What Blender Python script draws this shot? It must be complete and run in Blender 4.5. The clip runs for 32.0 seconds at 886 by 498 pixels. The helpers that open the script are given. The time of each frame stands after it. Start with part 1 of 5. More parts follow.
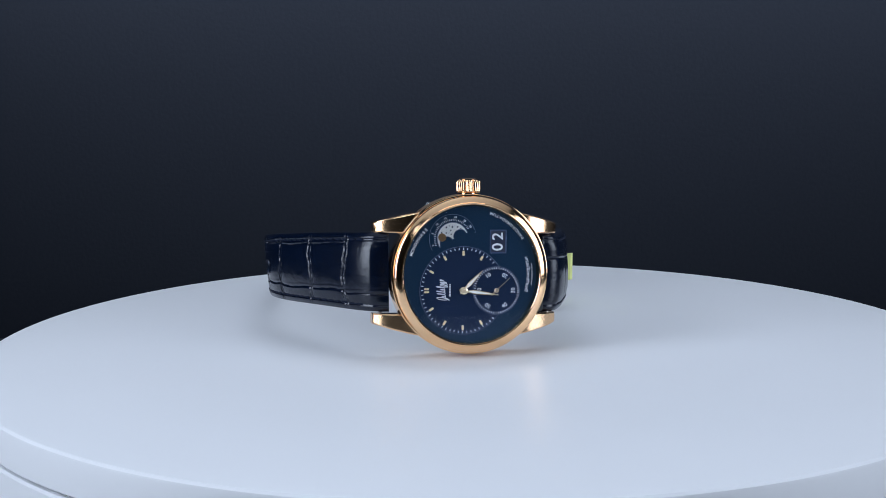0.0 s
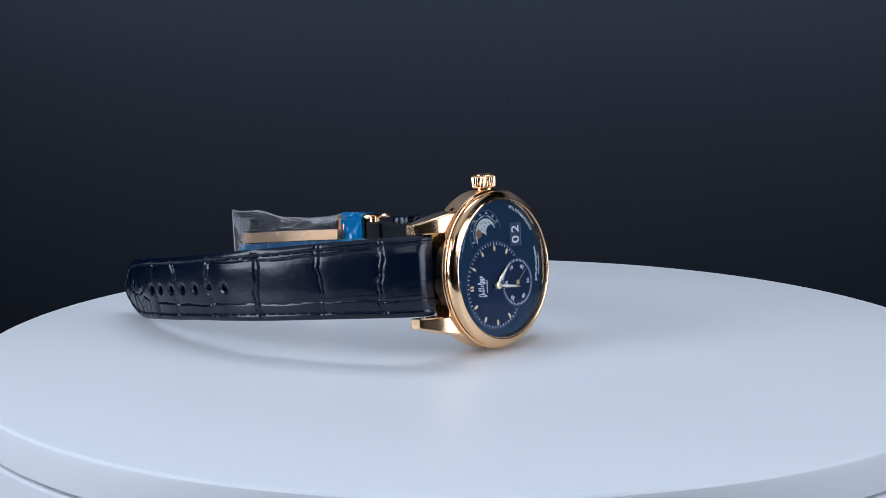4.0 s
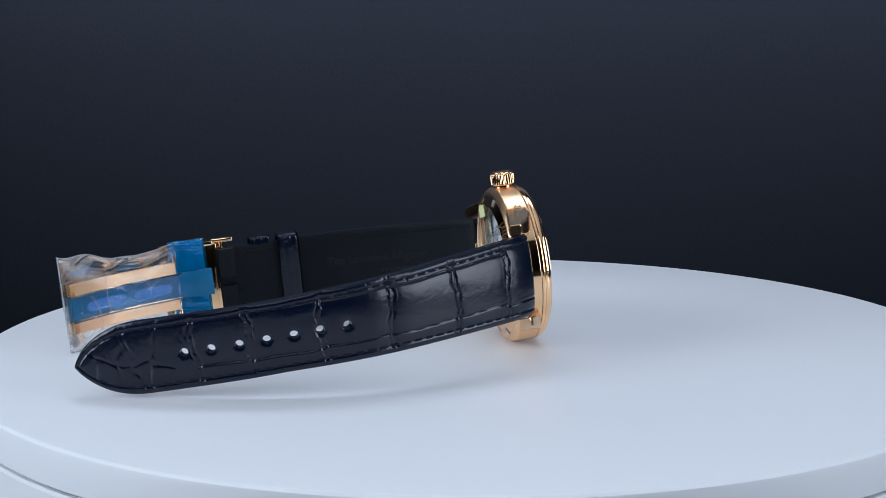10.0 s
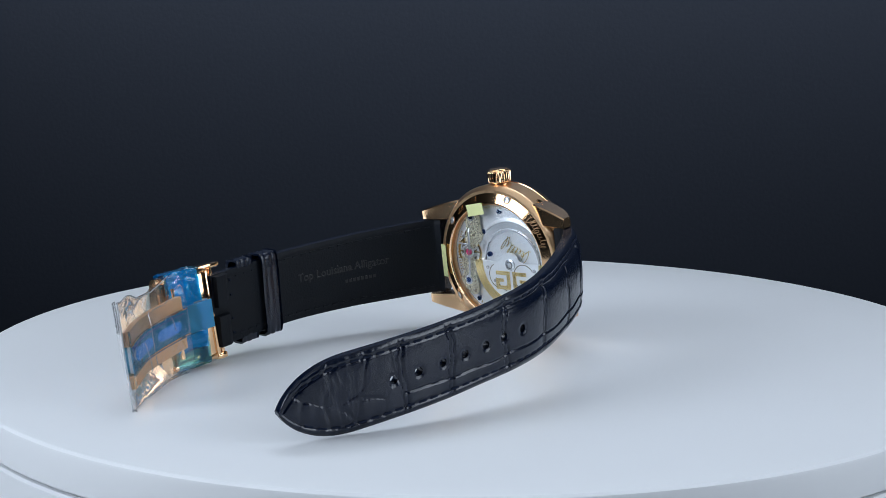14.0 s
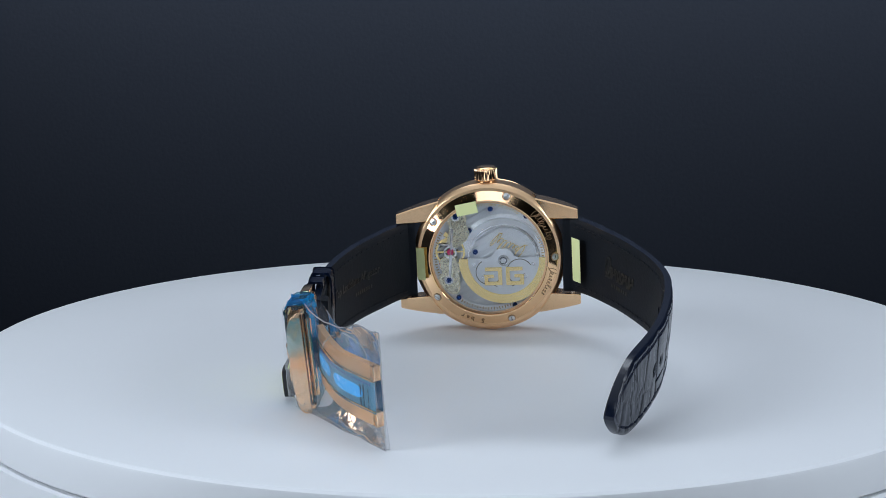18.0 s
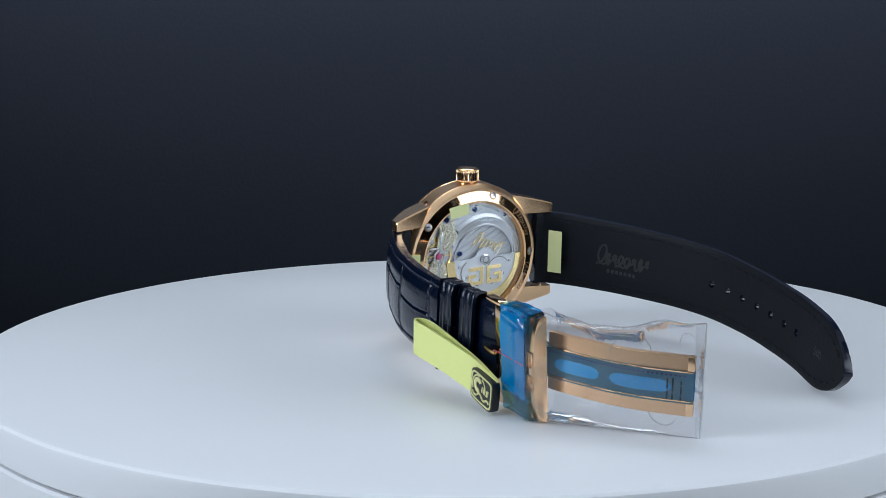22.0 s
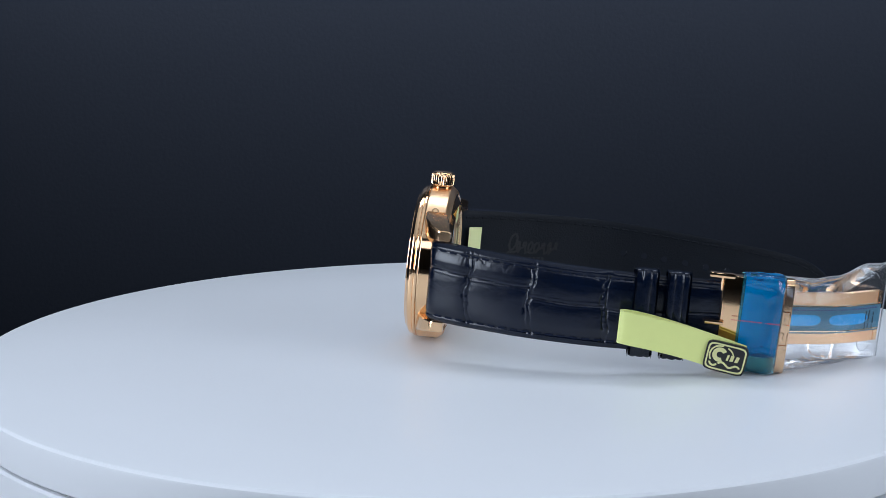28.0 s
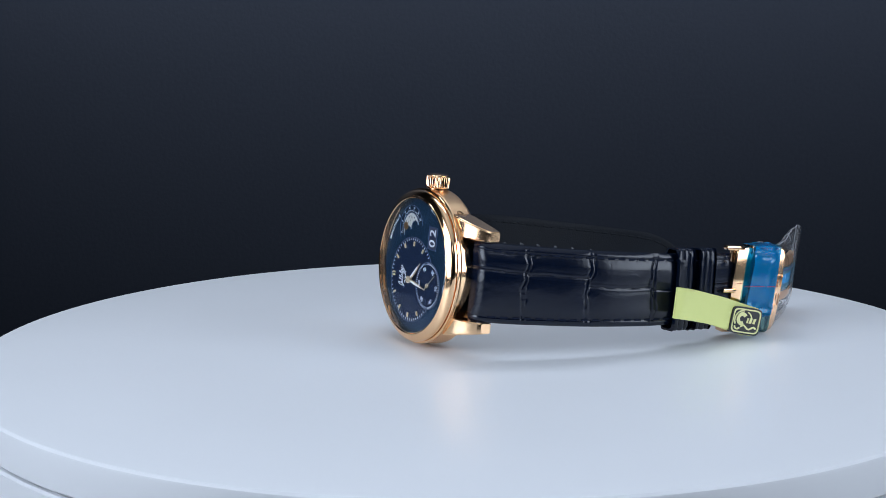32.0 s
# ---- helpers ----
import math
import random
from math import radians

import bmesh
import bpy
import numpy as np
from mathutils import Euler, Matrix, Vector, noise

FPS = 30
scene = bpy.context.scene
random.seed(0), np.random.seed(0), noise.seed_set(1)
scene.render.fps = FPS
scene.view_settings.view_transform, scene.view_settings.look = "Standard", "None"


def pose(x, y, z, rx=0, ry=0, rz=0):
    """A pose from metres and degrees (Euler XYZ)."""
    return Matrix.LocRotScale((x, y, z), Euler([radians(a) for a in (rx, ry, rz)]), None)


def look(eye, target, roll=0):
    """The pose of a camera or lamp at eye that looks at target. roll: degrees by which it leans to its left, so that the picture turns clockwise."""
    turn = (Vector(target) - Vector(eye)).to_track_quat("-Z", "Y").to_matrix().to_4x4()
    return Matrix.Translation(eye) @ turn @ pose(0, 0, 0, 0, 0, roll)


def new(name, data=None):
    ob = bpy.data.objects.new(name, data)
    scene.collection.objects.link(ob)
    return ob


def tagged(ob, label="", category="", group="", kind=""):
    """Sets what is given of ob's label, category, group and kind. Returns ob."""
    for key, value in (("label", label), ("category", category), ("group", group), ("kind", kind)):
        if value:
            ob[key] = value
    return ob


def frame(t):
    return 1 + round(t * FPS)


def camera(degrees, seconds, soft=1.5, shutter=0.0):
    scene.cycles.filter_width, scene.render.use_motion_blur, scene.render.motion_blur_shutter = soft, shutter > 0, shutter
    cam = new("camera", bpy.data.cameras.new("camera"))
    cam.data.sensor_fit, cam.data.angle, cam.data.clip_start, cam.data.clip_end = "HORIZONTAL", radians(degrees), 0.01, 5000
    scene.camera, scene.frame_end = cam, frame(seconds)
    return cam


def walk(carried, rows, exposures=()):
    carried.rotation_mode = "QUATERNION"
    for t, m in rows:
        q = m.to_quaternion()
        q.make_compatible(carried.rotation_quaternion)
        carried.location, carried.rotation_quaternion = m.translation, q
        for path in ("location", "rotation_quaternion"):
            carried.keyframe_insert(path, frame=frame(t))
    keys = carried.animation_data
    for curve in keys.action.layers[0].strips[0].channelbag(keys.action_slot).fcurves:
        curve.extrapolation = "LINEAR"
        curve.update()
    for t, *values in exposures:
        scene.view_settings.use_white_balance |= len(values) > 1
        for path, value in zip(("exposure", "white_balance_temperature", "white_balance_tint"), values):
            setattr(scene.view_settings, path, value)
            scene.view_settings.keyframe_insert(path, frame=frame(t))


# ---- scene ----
# ---- camera ----
LENS = 33.28
FOCAL = 784 / math.tan(radians(LENS / 2))
EYE = (0.0, -0.380, 0.08535)


def aim(dx, dy):
    """The camera's pose, drifted by a small angle given in picture points."""
    yaw, pitch = -1.0403 - math.degrees(dx / FOCAL), 9.1523 - math.degrees(dy / FOCAL)
    a, b = radians(yaw), radians(pitch)
    way = Vector((math.sin(a) * math.cos(b), math.cos(a) * math.cos(b), -math.sin(b)))
    return look(EYE, Vector(EYE) + way, -0.338)


cam = camera(LENS, 32.0, soft=0.6)
DRIFT = [(0.0, 10.5, 6.9), (0.2, 9.3, 6.0), (0.4, 6.9, 4.0), (0.6, 4.3, 1.8), (0.8, 3.2, 0.8), (1.0, 2.6, 0.3), (1.5, 2.0, -0.3),
         (3.0, 1.2, -0.7), (6.0, 1.4, -1.0), (9.0, 1.4, -1.2), (12.0, 1.0, -2.4), (14.5, 0.8, -2.9), (18.0, 0.6, -3.9), (20.5, 1.2, -4.1),
         (22.0, 1.8, -1.2), (23.0, 2.0, 0.8), (25.4, 2.1, 2.6), (28.0, 2.4, 3.3), (31.0, 2.2, 4.2), (32.0, 2.2, 4.3)]
TINTS = [(0.0, -0.26, 6240, 13), (9.0, -0.26, 6260, 13), (12.0, -0.26, 6420, 11), (16.0, -0.26, 6490, 10), (25.0, -0.26, 6490, 10), (28.0, -0.26, 6330, 12), (32.0, -0.26, 6320, 12)]
walk(cam, [(t, aim(dx, dy)) for t, dx, dy in DRIFT], TINTS)

# ---- world and lights ----
world = bpy.data.worlds.new("studio_dark")
scene.world = world
world.use_nodes = True
world.node_tree.nodes["Background"].inputs[0].default_value = (0.35, 0.45, 0.65, 1)
world.node_tree.nodes["Background"].inputs[1].default_value = 0.02
scene.view_settings.exposure = 0.0


def softbox(name, eye, target, w, h, watts, colour, spread=180):
    lamp = bpy.data.lights.new(name, "AREA")
    lamp.shape, lamp.size, lamp.size_y, lamp.energy, lamp.color = "RECTANGLE", w, h, watts, colour
    lamp.spread = radians(spread)
    ob = new(name, lamp)
    ob.matrix_world = look(eye, target)
    return ob


COOL = (0.78, 0.88, 1.0)
softbox("softbox_left", (-0.58, -0.29, 0.22), (0, -0.03, 0.03), 0.34, 0.46, 1.02, COOL, 80)
softbox("softbox_right", (0.62, -0.27, 0.20), (0, -0.03, 0.03), 0.44, 0.46, 0.88, COOL, 80)
softbox("softbox_top", (0.0, -0.12, 0.56), (0, -0.02, 0), 1.20, 0.80, 1.14, COOL, 115)
softbox("softbox_front", (0.02, -0.80, 0.54), (0, 0, 0.02), 0.62, 0.17, 0.40, COOL, 120)
softbox("softbox_rear", (0.0, 0.19, 0.54), (0, -0.04, 0), 0.46, 0.14, 0.74, COOL, 140)
# added fill lamp without a known source; grades the backdrop brighter upwards
softbox("backdrop_fill", (0.31, 0.10, 0.52), (0.31, 0.42, 0.30), 1.40, 0.06, 9.7, COOL, 66)

# ---- materials ----


def material(name):
    m = bpy.data.materials.new(name)
    m.use_nodes = True
    nt = m.node_tree
    return m, nt, nt.nodes["Principled BSDF"]


def node(nt, kind, **values):
    n = nt.nodes.new(kind)
    for key, value in values.items():
        n.inputs[key.replace("_", " ")].default_value = value
    return n


def surface(name, colour, rough=0.5, metal=0.0, coat=0.0, grain=0.0, grain_size=0.001, vary=0.15, vary_size=0.01, rough_vary=0.1, specular=0.5):
    """A procedural surface: colour varied at two scales, roughness wear, fine relief."""
    m, nt, b = material(name)
    co = nt.nodes.new("ShaderNodeTexCoord")
    n1 = node(nt, "ShaderNodeTexNoise", Scale=1 / vary_size, Detail=4.0)
    n2 = node(nt, "ShaderNodeTexNoise", Scale=1 / grain_size, Detail=3.0)
    for n in (n1, n2):
        nt.links.new(co.outputs["Object"], n.inputs["Vector"])
    mix = nt.nodes.new("ShaderNodeMixRGB")
    mix.inputs[1].default_value = (*[c * (1 - vary) for c in colour], 1)
    mix.inputs[2].default_value = (*[min(1, c * (1 + vary)) for c in colour], 1)
    nt.links.new(n1.outputs["Fac"], mix.inputs[0])
    nt.links.new(mix.outputs[0], b.inputs["Base Color"])
    mr = node(nt, "ShaderNodeMapRange")
    mr.inputs["To Min"].default_value, mr.inputs["To Max"].default_value = max(0.02, rough - rough_vary), min(1, rough + rough_vary)
    nt.links.new(n2.outputs["Fac"], mr.inputs["Value"])
    nt.links.new(mr.outputs[0], b.inputs["Roughness"])
    b.inputs["Metallic"].default_value = metal
    b.inputs["Coat Weight"].default_value = coat
    b.inputs["Coat Roughness"].default_value = 0.15
    b.inputs["Specular IOR Level"].default_value = specular
    if grain:
        bump = node(nt, "ShaderNodeBump", Strength=grain, Distance=grain_size * 0.5)
        nt.links.new(n2.outputs["Fac"], bump.inputs["Height"])
        nt.links.new(bump.outputs[0], b.inputs["Normal"])
    return m


def crinkle(m, size, strength):
    """Soft irregular wrinkles over a surface's fine grain, stronger in patches."""
    nt = m.node_tree
    co = nt.nodes.new("ShaderNodeTexCoord")
    n = node(nt, "ShaderNodeTexNoise", Scale=1 / size, Detail=3.0, Distortion=1.2)
    patch = node(nt, "ShaderNodeTexNoise", Scale=0.25 / size, Detail=1.0)
    mul = nt.nodes.new("ShaderNodeMath")
    mul.operation = "MULTIPLY"
    for k in (n, patch):
        nt.links.new(co.outputs["Object"], k.inputs["Vector"])
    nt.links.new(n.outputs["Fac"], mul.inputs[0])
    nt.links.new(patch.outputs["Fac"], mul.inputs[1])
    bump = node(nt, "ShaderNodeBump", Strength=strength, Distance=size * 0.25)
    nt.links.new(mul.outputs[0], bump.inputs["Height"])
    shader = nt.nodes["Principled BSDF"]
    if shader.inputs["Normal"].links:
        nt.links.new(shader.inputs["Normal"].links[0].from_socket, bump.inputs["Normal"])
    nt.links.new(bump.outputs[0], shader.inputs["Normal"])


def brushed(name, colour, rough, axis, metal=1.0):
    """Metal with fine parallel brushing along one axis."""
    m, nt, b = material(name)
    co = nt.nodes.new("ShaderNodeTexCoord")
    mp = nt.nodes.new("ShaderNodeMapping")
    mp.inputs["Scale"].default_value = [400 if i == axis else 14000 for i in range(3)]
    n = node(nt, "ShaderNodeTexNoise", Scale=1.0, Detail=2.0)
    nt.links.new(co.outputs["Object"], mp.inputs[0])
    nt.links.new(mp.outputs[0], n.inputs["Vector"])
    mix = nt.nodes.new("ShaderNodeMixRGB")
    mix.inputs[1].default_value = (*[c * 0.93 for c in colour], 1)
    mix.inputs[2].default_value = (*[min(1, c * 1.04) for c in colour], 1)
    nt.links.new(n.outputs["Fac"], mix.inputs[0])
    nt.links.new(mix.outputs[0], b.inputs["Base Color"])
    b.inputs["Metallic"].default_value, b.inputs["Roughness"].default_value = metal, rough
    bump = node(nt, "ShaderNodeBump", Strength=0.08, Distance=0.00003)
    nt.links.new(n.outputs["Fac"], bump.inputs["Height"])
    nt.links.new(bump.outputs[0], b.inputs["Normal"])
    return m


def clear(name, tint, gloss_tint, gloss, rough, ior=1.45, wrinkle=0.0, size=0.004, body=None, share=0.0):
    """A thin clear sheet: see-through, with a gloss that grows at a slant."""
    m, nt, b = material(name)
    nt.nodes.remove(b)
    out = nt.nodes["Material Output"]
    tr = node(nt, "ShaderNodeBsdfTransparent", Color=(*tint, 1))
    gl = node(nt, "ShaderNodeBsdfGlossy", Color=(*gloss_tint, 1), Roughness=rough)
    fr = node(nt, "ShaderNodeFresnel", IOR=ior)
    mu = nt.nodes.new("ShaderNodeMath")
    mu.operation, mu.use_clamp = "MULTIPLY", True
    mu.inputs[1].default_value = gloss
    mix = nt.nodes.new("ShaderNodeMixShader")
    nt.links.new(fr.outputs[0], mu.inputs[0])
    nt.links.new(mu.outputs[0], mix.inputs[0])
    if body:
        haze = nt.nodes.new("ShaderNodeMixShader")
        haze.inputs[0].default_value = share
        df = node(nt, "ShaderNodeBsdfTranslucent", Color=(*body, 1))
        d2 = node(nt, "ShaderNodeBsdfDiffuse", Color=(*body, 1))
        add = nt.nodes.new("ShaderNodeMixShader")
        nt.links.new(df.outputs[0], add.inputs[1])
        nt.links.new(d2.outputs[0], add.inputs[2])
        nt.links.new(tr.outputs[0], haze.inputs[1])
        nt.links.new(add.outputs[0], haze.inputs[2])
        nt.links.new(haze.outputs[0], mix.inputs[1])
    else:
        nt.links.new(tr.outputs[0], mix.inputs[1])
    nt.links.new(gl.outputs[0], mix.inputs[2])
    nt.links.new(mix.outputs[0], out.inputs[0])
    if wrinkle:
        co = nt.nodes.new("ShaderNodeTexCoord")
        n = node(nt, "ShaderNodeTexNoise", Scale=1 / size, Detail=2.0, Distortion=0.6)
        nt.links.new(co.outputs["Object"], n.inputs["Vector"])
        bump = node(nt, "ShaderNodeBump", Strength=wrinkle, Distance=size * 0.3)
        nt.links.new(n.outputs["Fac"], bump.inputs["Height"])
        nt.links.new(bump.outputs[0], gl.inputs["Normal"])
        nt.links.new(bump.outputs[0], fr.inputs["Normal"])
    return m


GOLD_RGB = (0.95, 0.615, 0.35)
GOLD = surface("rose_gold_polished", GOLD_RGB, 0.085, 1.0, vary=0.03, grain_size=0.004, rough_vary=0.02)
GOLD_SOFT = surface("rose_gold_soft_polish", GOLD_RGB, 0.10, 1.0, vary=0.03, grain_size=0.003, rough_vary=0.03)
GOLD_LUG = brushed("rose_gold_fine_satin", (0.95, 0.62, 0.36), 0.18, 1)
GOLD_BRUSHED = brushed("rose_gold_brushed", (0.95, 0.62, 0.36), 0.30, 1)
GOLD_SATIN = brushed("rose_gold_satin", (0.95, 0.62, 0.37), 0.42, 2)
MARKER_GOLD = surface("pale_marker_gold", (0.95, 0.76, 0.45), 0.3, 0.55, vary=0.05, rough_vary=0.05)
YELLOW_GOLD = surface("yellow_gold", (0.95, 0.72, 0.33), 0.15, 1.0, vary=0.05, rough_vary=0.05)
STEEL = surface("steel", (0.80, 0.80, 0.80), 0.22, 0.7, vary=0.06, rough_vary=0.08)
STEEL_SATIN = brushed("satin_steel", (0.78, 0.79, 0.80), 0.40, 0, 0.4)
BLUED = surface("blued_steel", (0.02, 0.05, 0.16), 0.2, 1.0)
RUBY = surface("ruby", (0.6, 0.05, 0.15), 0.1)
LEATHER = surface("navy_leather", (0.0012, 0.0043, 0.0145), 0.225, grain=0.05, grain_size=0.0009, vary=0.3, vary_size=0.006, rough_vary=0.06, specular=0.41)
crinkle(LEATHER, 0.0042, 0.12)
LINING = surface("black_lining_leather", (0.0036, 0.0054, 0.0088), 0.6, grain=0.4, grain_size=0.0005, vary=0.3, vary_size=0.008, specular=0.18)
THREAD = surface("navy_thread", (0.006, 0.010, 0.024), 0.8, specular=0.15, grain=0.4, grain_size=0.0002)
DIAL = surface("blue_dial_lacquer", (0.028, 0.070, 0.132), 0.22, 0.6, vary=0.06, vary_size=0.02, grain_size=0.01, rough_vary=0.0)
DIAL_DEEP = surface("blue_dial_recess", (0.028, 0.050, 0.108), 0.25, 0.55, vary=0.04, vary_size=0.02, grain_size=0.01, rough_vary=0.0)
for m_ in (DIAL, DIAL_DEEP):
    m_.node_tree.nodes["Principled BSDF"].inputs["Specular Tint"].default_value = (0.25, 0.22, 0.22, 1)
WHITE_PRINT = surface("white_print", (0.75, 0.77, 0.8), 0.5, vary=0.05)
NAVY_PAINT = surface("navy_paint", (0.012, 0.018, 0.045), 0.4)
MOON_SILVER = surface("moon_silver", (0.75, 0.76, 0.72), 0.3, 0.3, vary=0.1)
PLATTER = surface("white_turntable_plastic", (0.80, 0.81, 0.83), 0.38, vary=0.02, vary_size=0.05, grain=0.02, grain_size=0.0012, rough_vary=0.05, specular=0.4)
ROOM = surface("dark_room_paint", (0.035, 0.036, 0.038), 0.8, vary=0.15, vary_size=0.3)
BLACK = surface("black_backdrop_paper", (0.0048, 0.0071, 0.0128), 0.75, vary=0.2, vary_size=0.25, grain=0.1, grain_size=0.002, rough_vary=0.1, specular=0.25)
STICKER = surface("pale_yellow_film", (0.76, 0.79, 0.38), 0.4, vary=0.05, vary_size=0.01)
TAG_MAT = surface("pale_yellow_tag_plastic", (0.72, 0.76, 0.27), 0.45, vary=0.05, vary_size=0.01, grain=0.05, grain_size=0.001)
BLACK_PLASTIC = surface("black_plastic", (0.010, 0.010, 0.011), 0.35, vary=0.2)
TAG_GOLD = surface("pale_gold_relief", (0.75, 0.72, 0.35), 0.35, 0.3, vary=0.08)
CRYSTAL = clear("sapphire_crystal", (0.97, 0.98, 1.0), (0.92, 0.91, 1.0), 0.38, 0.02)
BACK_CRYSTAL = clear("sapphire_back", (0.97, 0.98, 1.0), (0.8, 0.9, 1.0), 0.8, 0.03)
BAG = clear("clear_plastic_bag", (0.985, 0.985, 0.99), (1, 1, 1), 0.75, 0.05, wrinkle=0.16, size=0.006, body=(0.8, 0.82, 0.85), share=0.04)
FILM = clear("blue_protective_film", (0.02, 0.36, 0.92), (0.75, 0.95, 1.0), 1.3, 0.05, wrinkle=0.5, size=0.005, body=(0.0, 0.45, 1.0), share=0.56)
RED_INK = surface("red_ink", (0.45, 0.05, 0.08), 0.5)

# ---- building helpers ----
MM = 0.001


def thing(name, label, category, group=""):
    ob = new(name)
    return tagged(ob, label, category, group)


def part(name, bm, mat, parent, label="", m=None, smooth=None):
    """Links a bmesh (in millimetres) as one mesh under a thing or a part. smooth: angle under which edges are smooth."""
    me = bpy.data.meshes.new(name)
    bmesh.ops.scale(bm, vec=(MM, MM, MM), verts=bm.verts)
    bmesh.ops.recalc_face_normals(bm, faces=bm.faces)
    if smooth is not None:
        for fa in bm.faces:
            fa.smooth = True
        for e in bm.edges:
            if len(e.link_faces) == 2 and e.calc_face_angle(0) > radians(smooth):
                e.smooth = False
    bm.to_mesh(me)
    bm.free()
    me.materials.append(mat)
    ob = new(name, me)
    if parent is not None:
        ob.parent = parent
    if m is not None:
        ob.matrix_basis = m
    if label:
        ob["label"] = label
    return ob


def lathe(profile, seg=96, m=None, bm=None, closed=False, a0=0.0, a1=360.0):
    """Turns a list of (r, z) round z."""
    bm = bm or bmesh.new()
    full = abs(a1 - a0) >= 359.9
    n = seg if full else seg + 1
    rings = []
    for k in range(n):
        a = radians(a0 + (a1 - a0) * k / seg)
        rings.append([bm.verts.new((r * math.cos(a), r * math.sin(a), z)) for r, z in profile])
    count = len(profile)
    for k in range(seg):
        p, q = rings[k], rings[(k + 1) % n]
        for i in range(count if closed else count - 1):
            j = (i + 1) % count
            bm.faces.new((p[i], q[i], q[j], p[j]))
    if not full and closed:
        bm.faces.new(rings[0])
        bm.faces.new(rings[-1])
    if m is not None:
        bmesh.ops.transform(bm, matrix=m, verts=bm.verts)
    bmesh.ops.remove_doubles(bm, verts=bm.verts, dist=1e-5)
    return bm


def add_box(bm, cx, cy, cz, sx, sy, sz, m=None):
    r = bmesh.ops.create_cube(bm, size=1)
    bmesh.ops.scale(bm, vec=(sx, sy, sz), verts=r["verts"])
    bmesh.ops.translate(bm, vec=(cx, cy, cz), verts=r["verts"])
    if m is not None:
        bmesh.ops.transform(bm, matrix=m, verts=r["verts"])
    return r["verts"]


def box(cx, cy, cz, sx, sy, sz, bevel=0.0, m=None):
    bm = bmesh.new()
    add_box(bm, cx, cy, cz, sx, sy, sz)
    if bevel:
        bmesh.ops.bevel(bm, geom=bm.edges[:], offset=bevel, segments=2, affect="EDGES", profile=0.5)
    if m is not None:
        bmesh.ops.transform(bm, matrix=m, verts=bm.verts)
    return bm


def prism(outline, z0, z1, bevel=0.0, m=None):
    """A flat shape of (x, y) raised from z0 to z1."""
    bm = bmesh.new()
    lo = [bm.verts.new((x, y, z0)) for x, y in outline]
    hi = [bm.verts.new((x, y, z1)) for x, y in outline]
    n = len(outline)
    bm.faces.new(lo[::-1])
    top = bm.faces.new(hi)
    for i in range(n):
        bm.faces.new((lo[i], lo[(i + 1) % n], hi[(i + 1) % n], hi[i]))
    if bevel:
        bmesh.ops.bevel(bm, geom=list(top.edges), offset=bevel, segments=2, affect="EDGES", profile=0.5)
    if m is not None:
        bmesh.ops.transform(bm, matrix=m, verts=bm.verts)
    return bm


def merge(*bms):
    out = bmesh.new()
    for b in bms:
        me = bpy.data.meshes.new("tmp")
        b.to_mesh(me)
        out.from_mesh(me)
        b.free()
        bpy.data.meshes.remove(me)
    return out


def loft(sections, caps=True, closed=True):
    """Joins rings of equal length."""
    bm = bmesh.new()
    rings = [[bm.verts.new(p) for p in s] for s in sections]
    n = len(rings[0])
    for a, b in zip(rings, rings[1:]):
        for i in range(n if closed else n - 1):
            j = (i + 1) % n
            bm.faces.new((a[i], a[j], b[j], b[i]))
    if caps and closed:
        bm.faces.new(rings[0][::-1])
        bm.faces.new(rings[-1])
    return bm


def arc_outline(r0, r1, a0, a1, n=24, cx=0.0, cy=0.0):
    pts = []
    for k in range(n + 1):
        a = radians(a0 + (a1 - a0) * k / n)
        pts.append((cx + r1 * math.cos(a), cy + r1 * math.sin(a)))
    for k in range(n, -1, -1):
        a = radians(a0 + (a1 - a0) * k / n)
        pts.append((cx + r0 * math.cos(a), cy + r0 * math.sin(a)))
    return pts


def lettering(text, size, m, depth=0.02, spacing=1.0):
    """Built-in font as a bmesh in millimetres, centred, then placed by m."""
    cu = bpy.data.curves.new("letters", "FONT")
    cu.body, cu.size, cu.align_x, cu.align_y, cu.extrude, cu.resolution_u, cu.space_character = text, size, "CENTER", "CENTER", depth, 3, spacing
    cu.offset = size * 0.012
    ob = bpy.data.objects.new("letters", cu)
    scene.collection.objects.link(ob)
    dg = bpy.context.evaluated_depsgraph_get()
    me = bpy.data.meshes.new_from_object(ob.evaluated_get(dg))
    bm = bmesh.new()
    bm.from_mesh(me)
    bpy.data.objects.remove(ob)
    bpy.data.curves.remove(cu)
    bpy.data.meshes.remove(me)
    bmesh.ops.transform(bm, matrix=m, verts=bm.verts)
    return bm


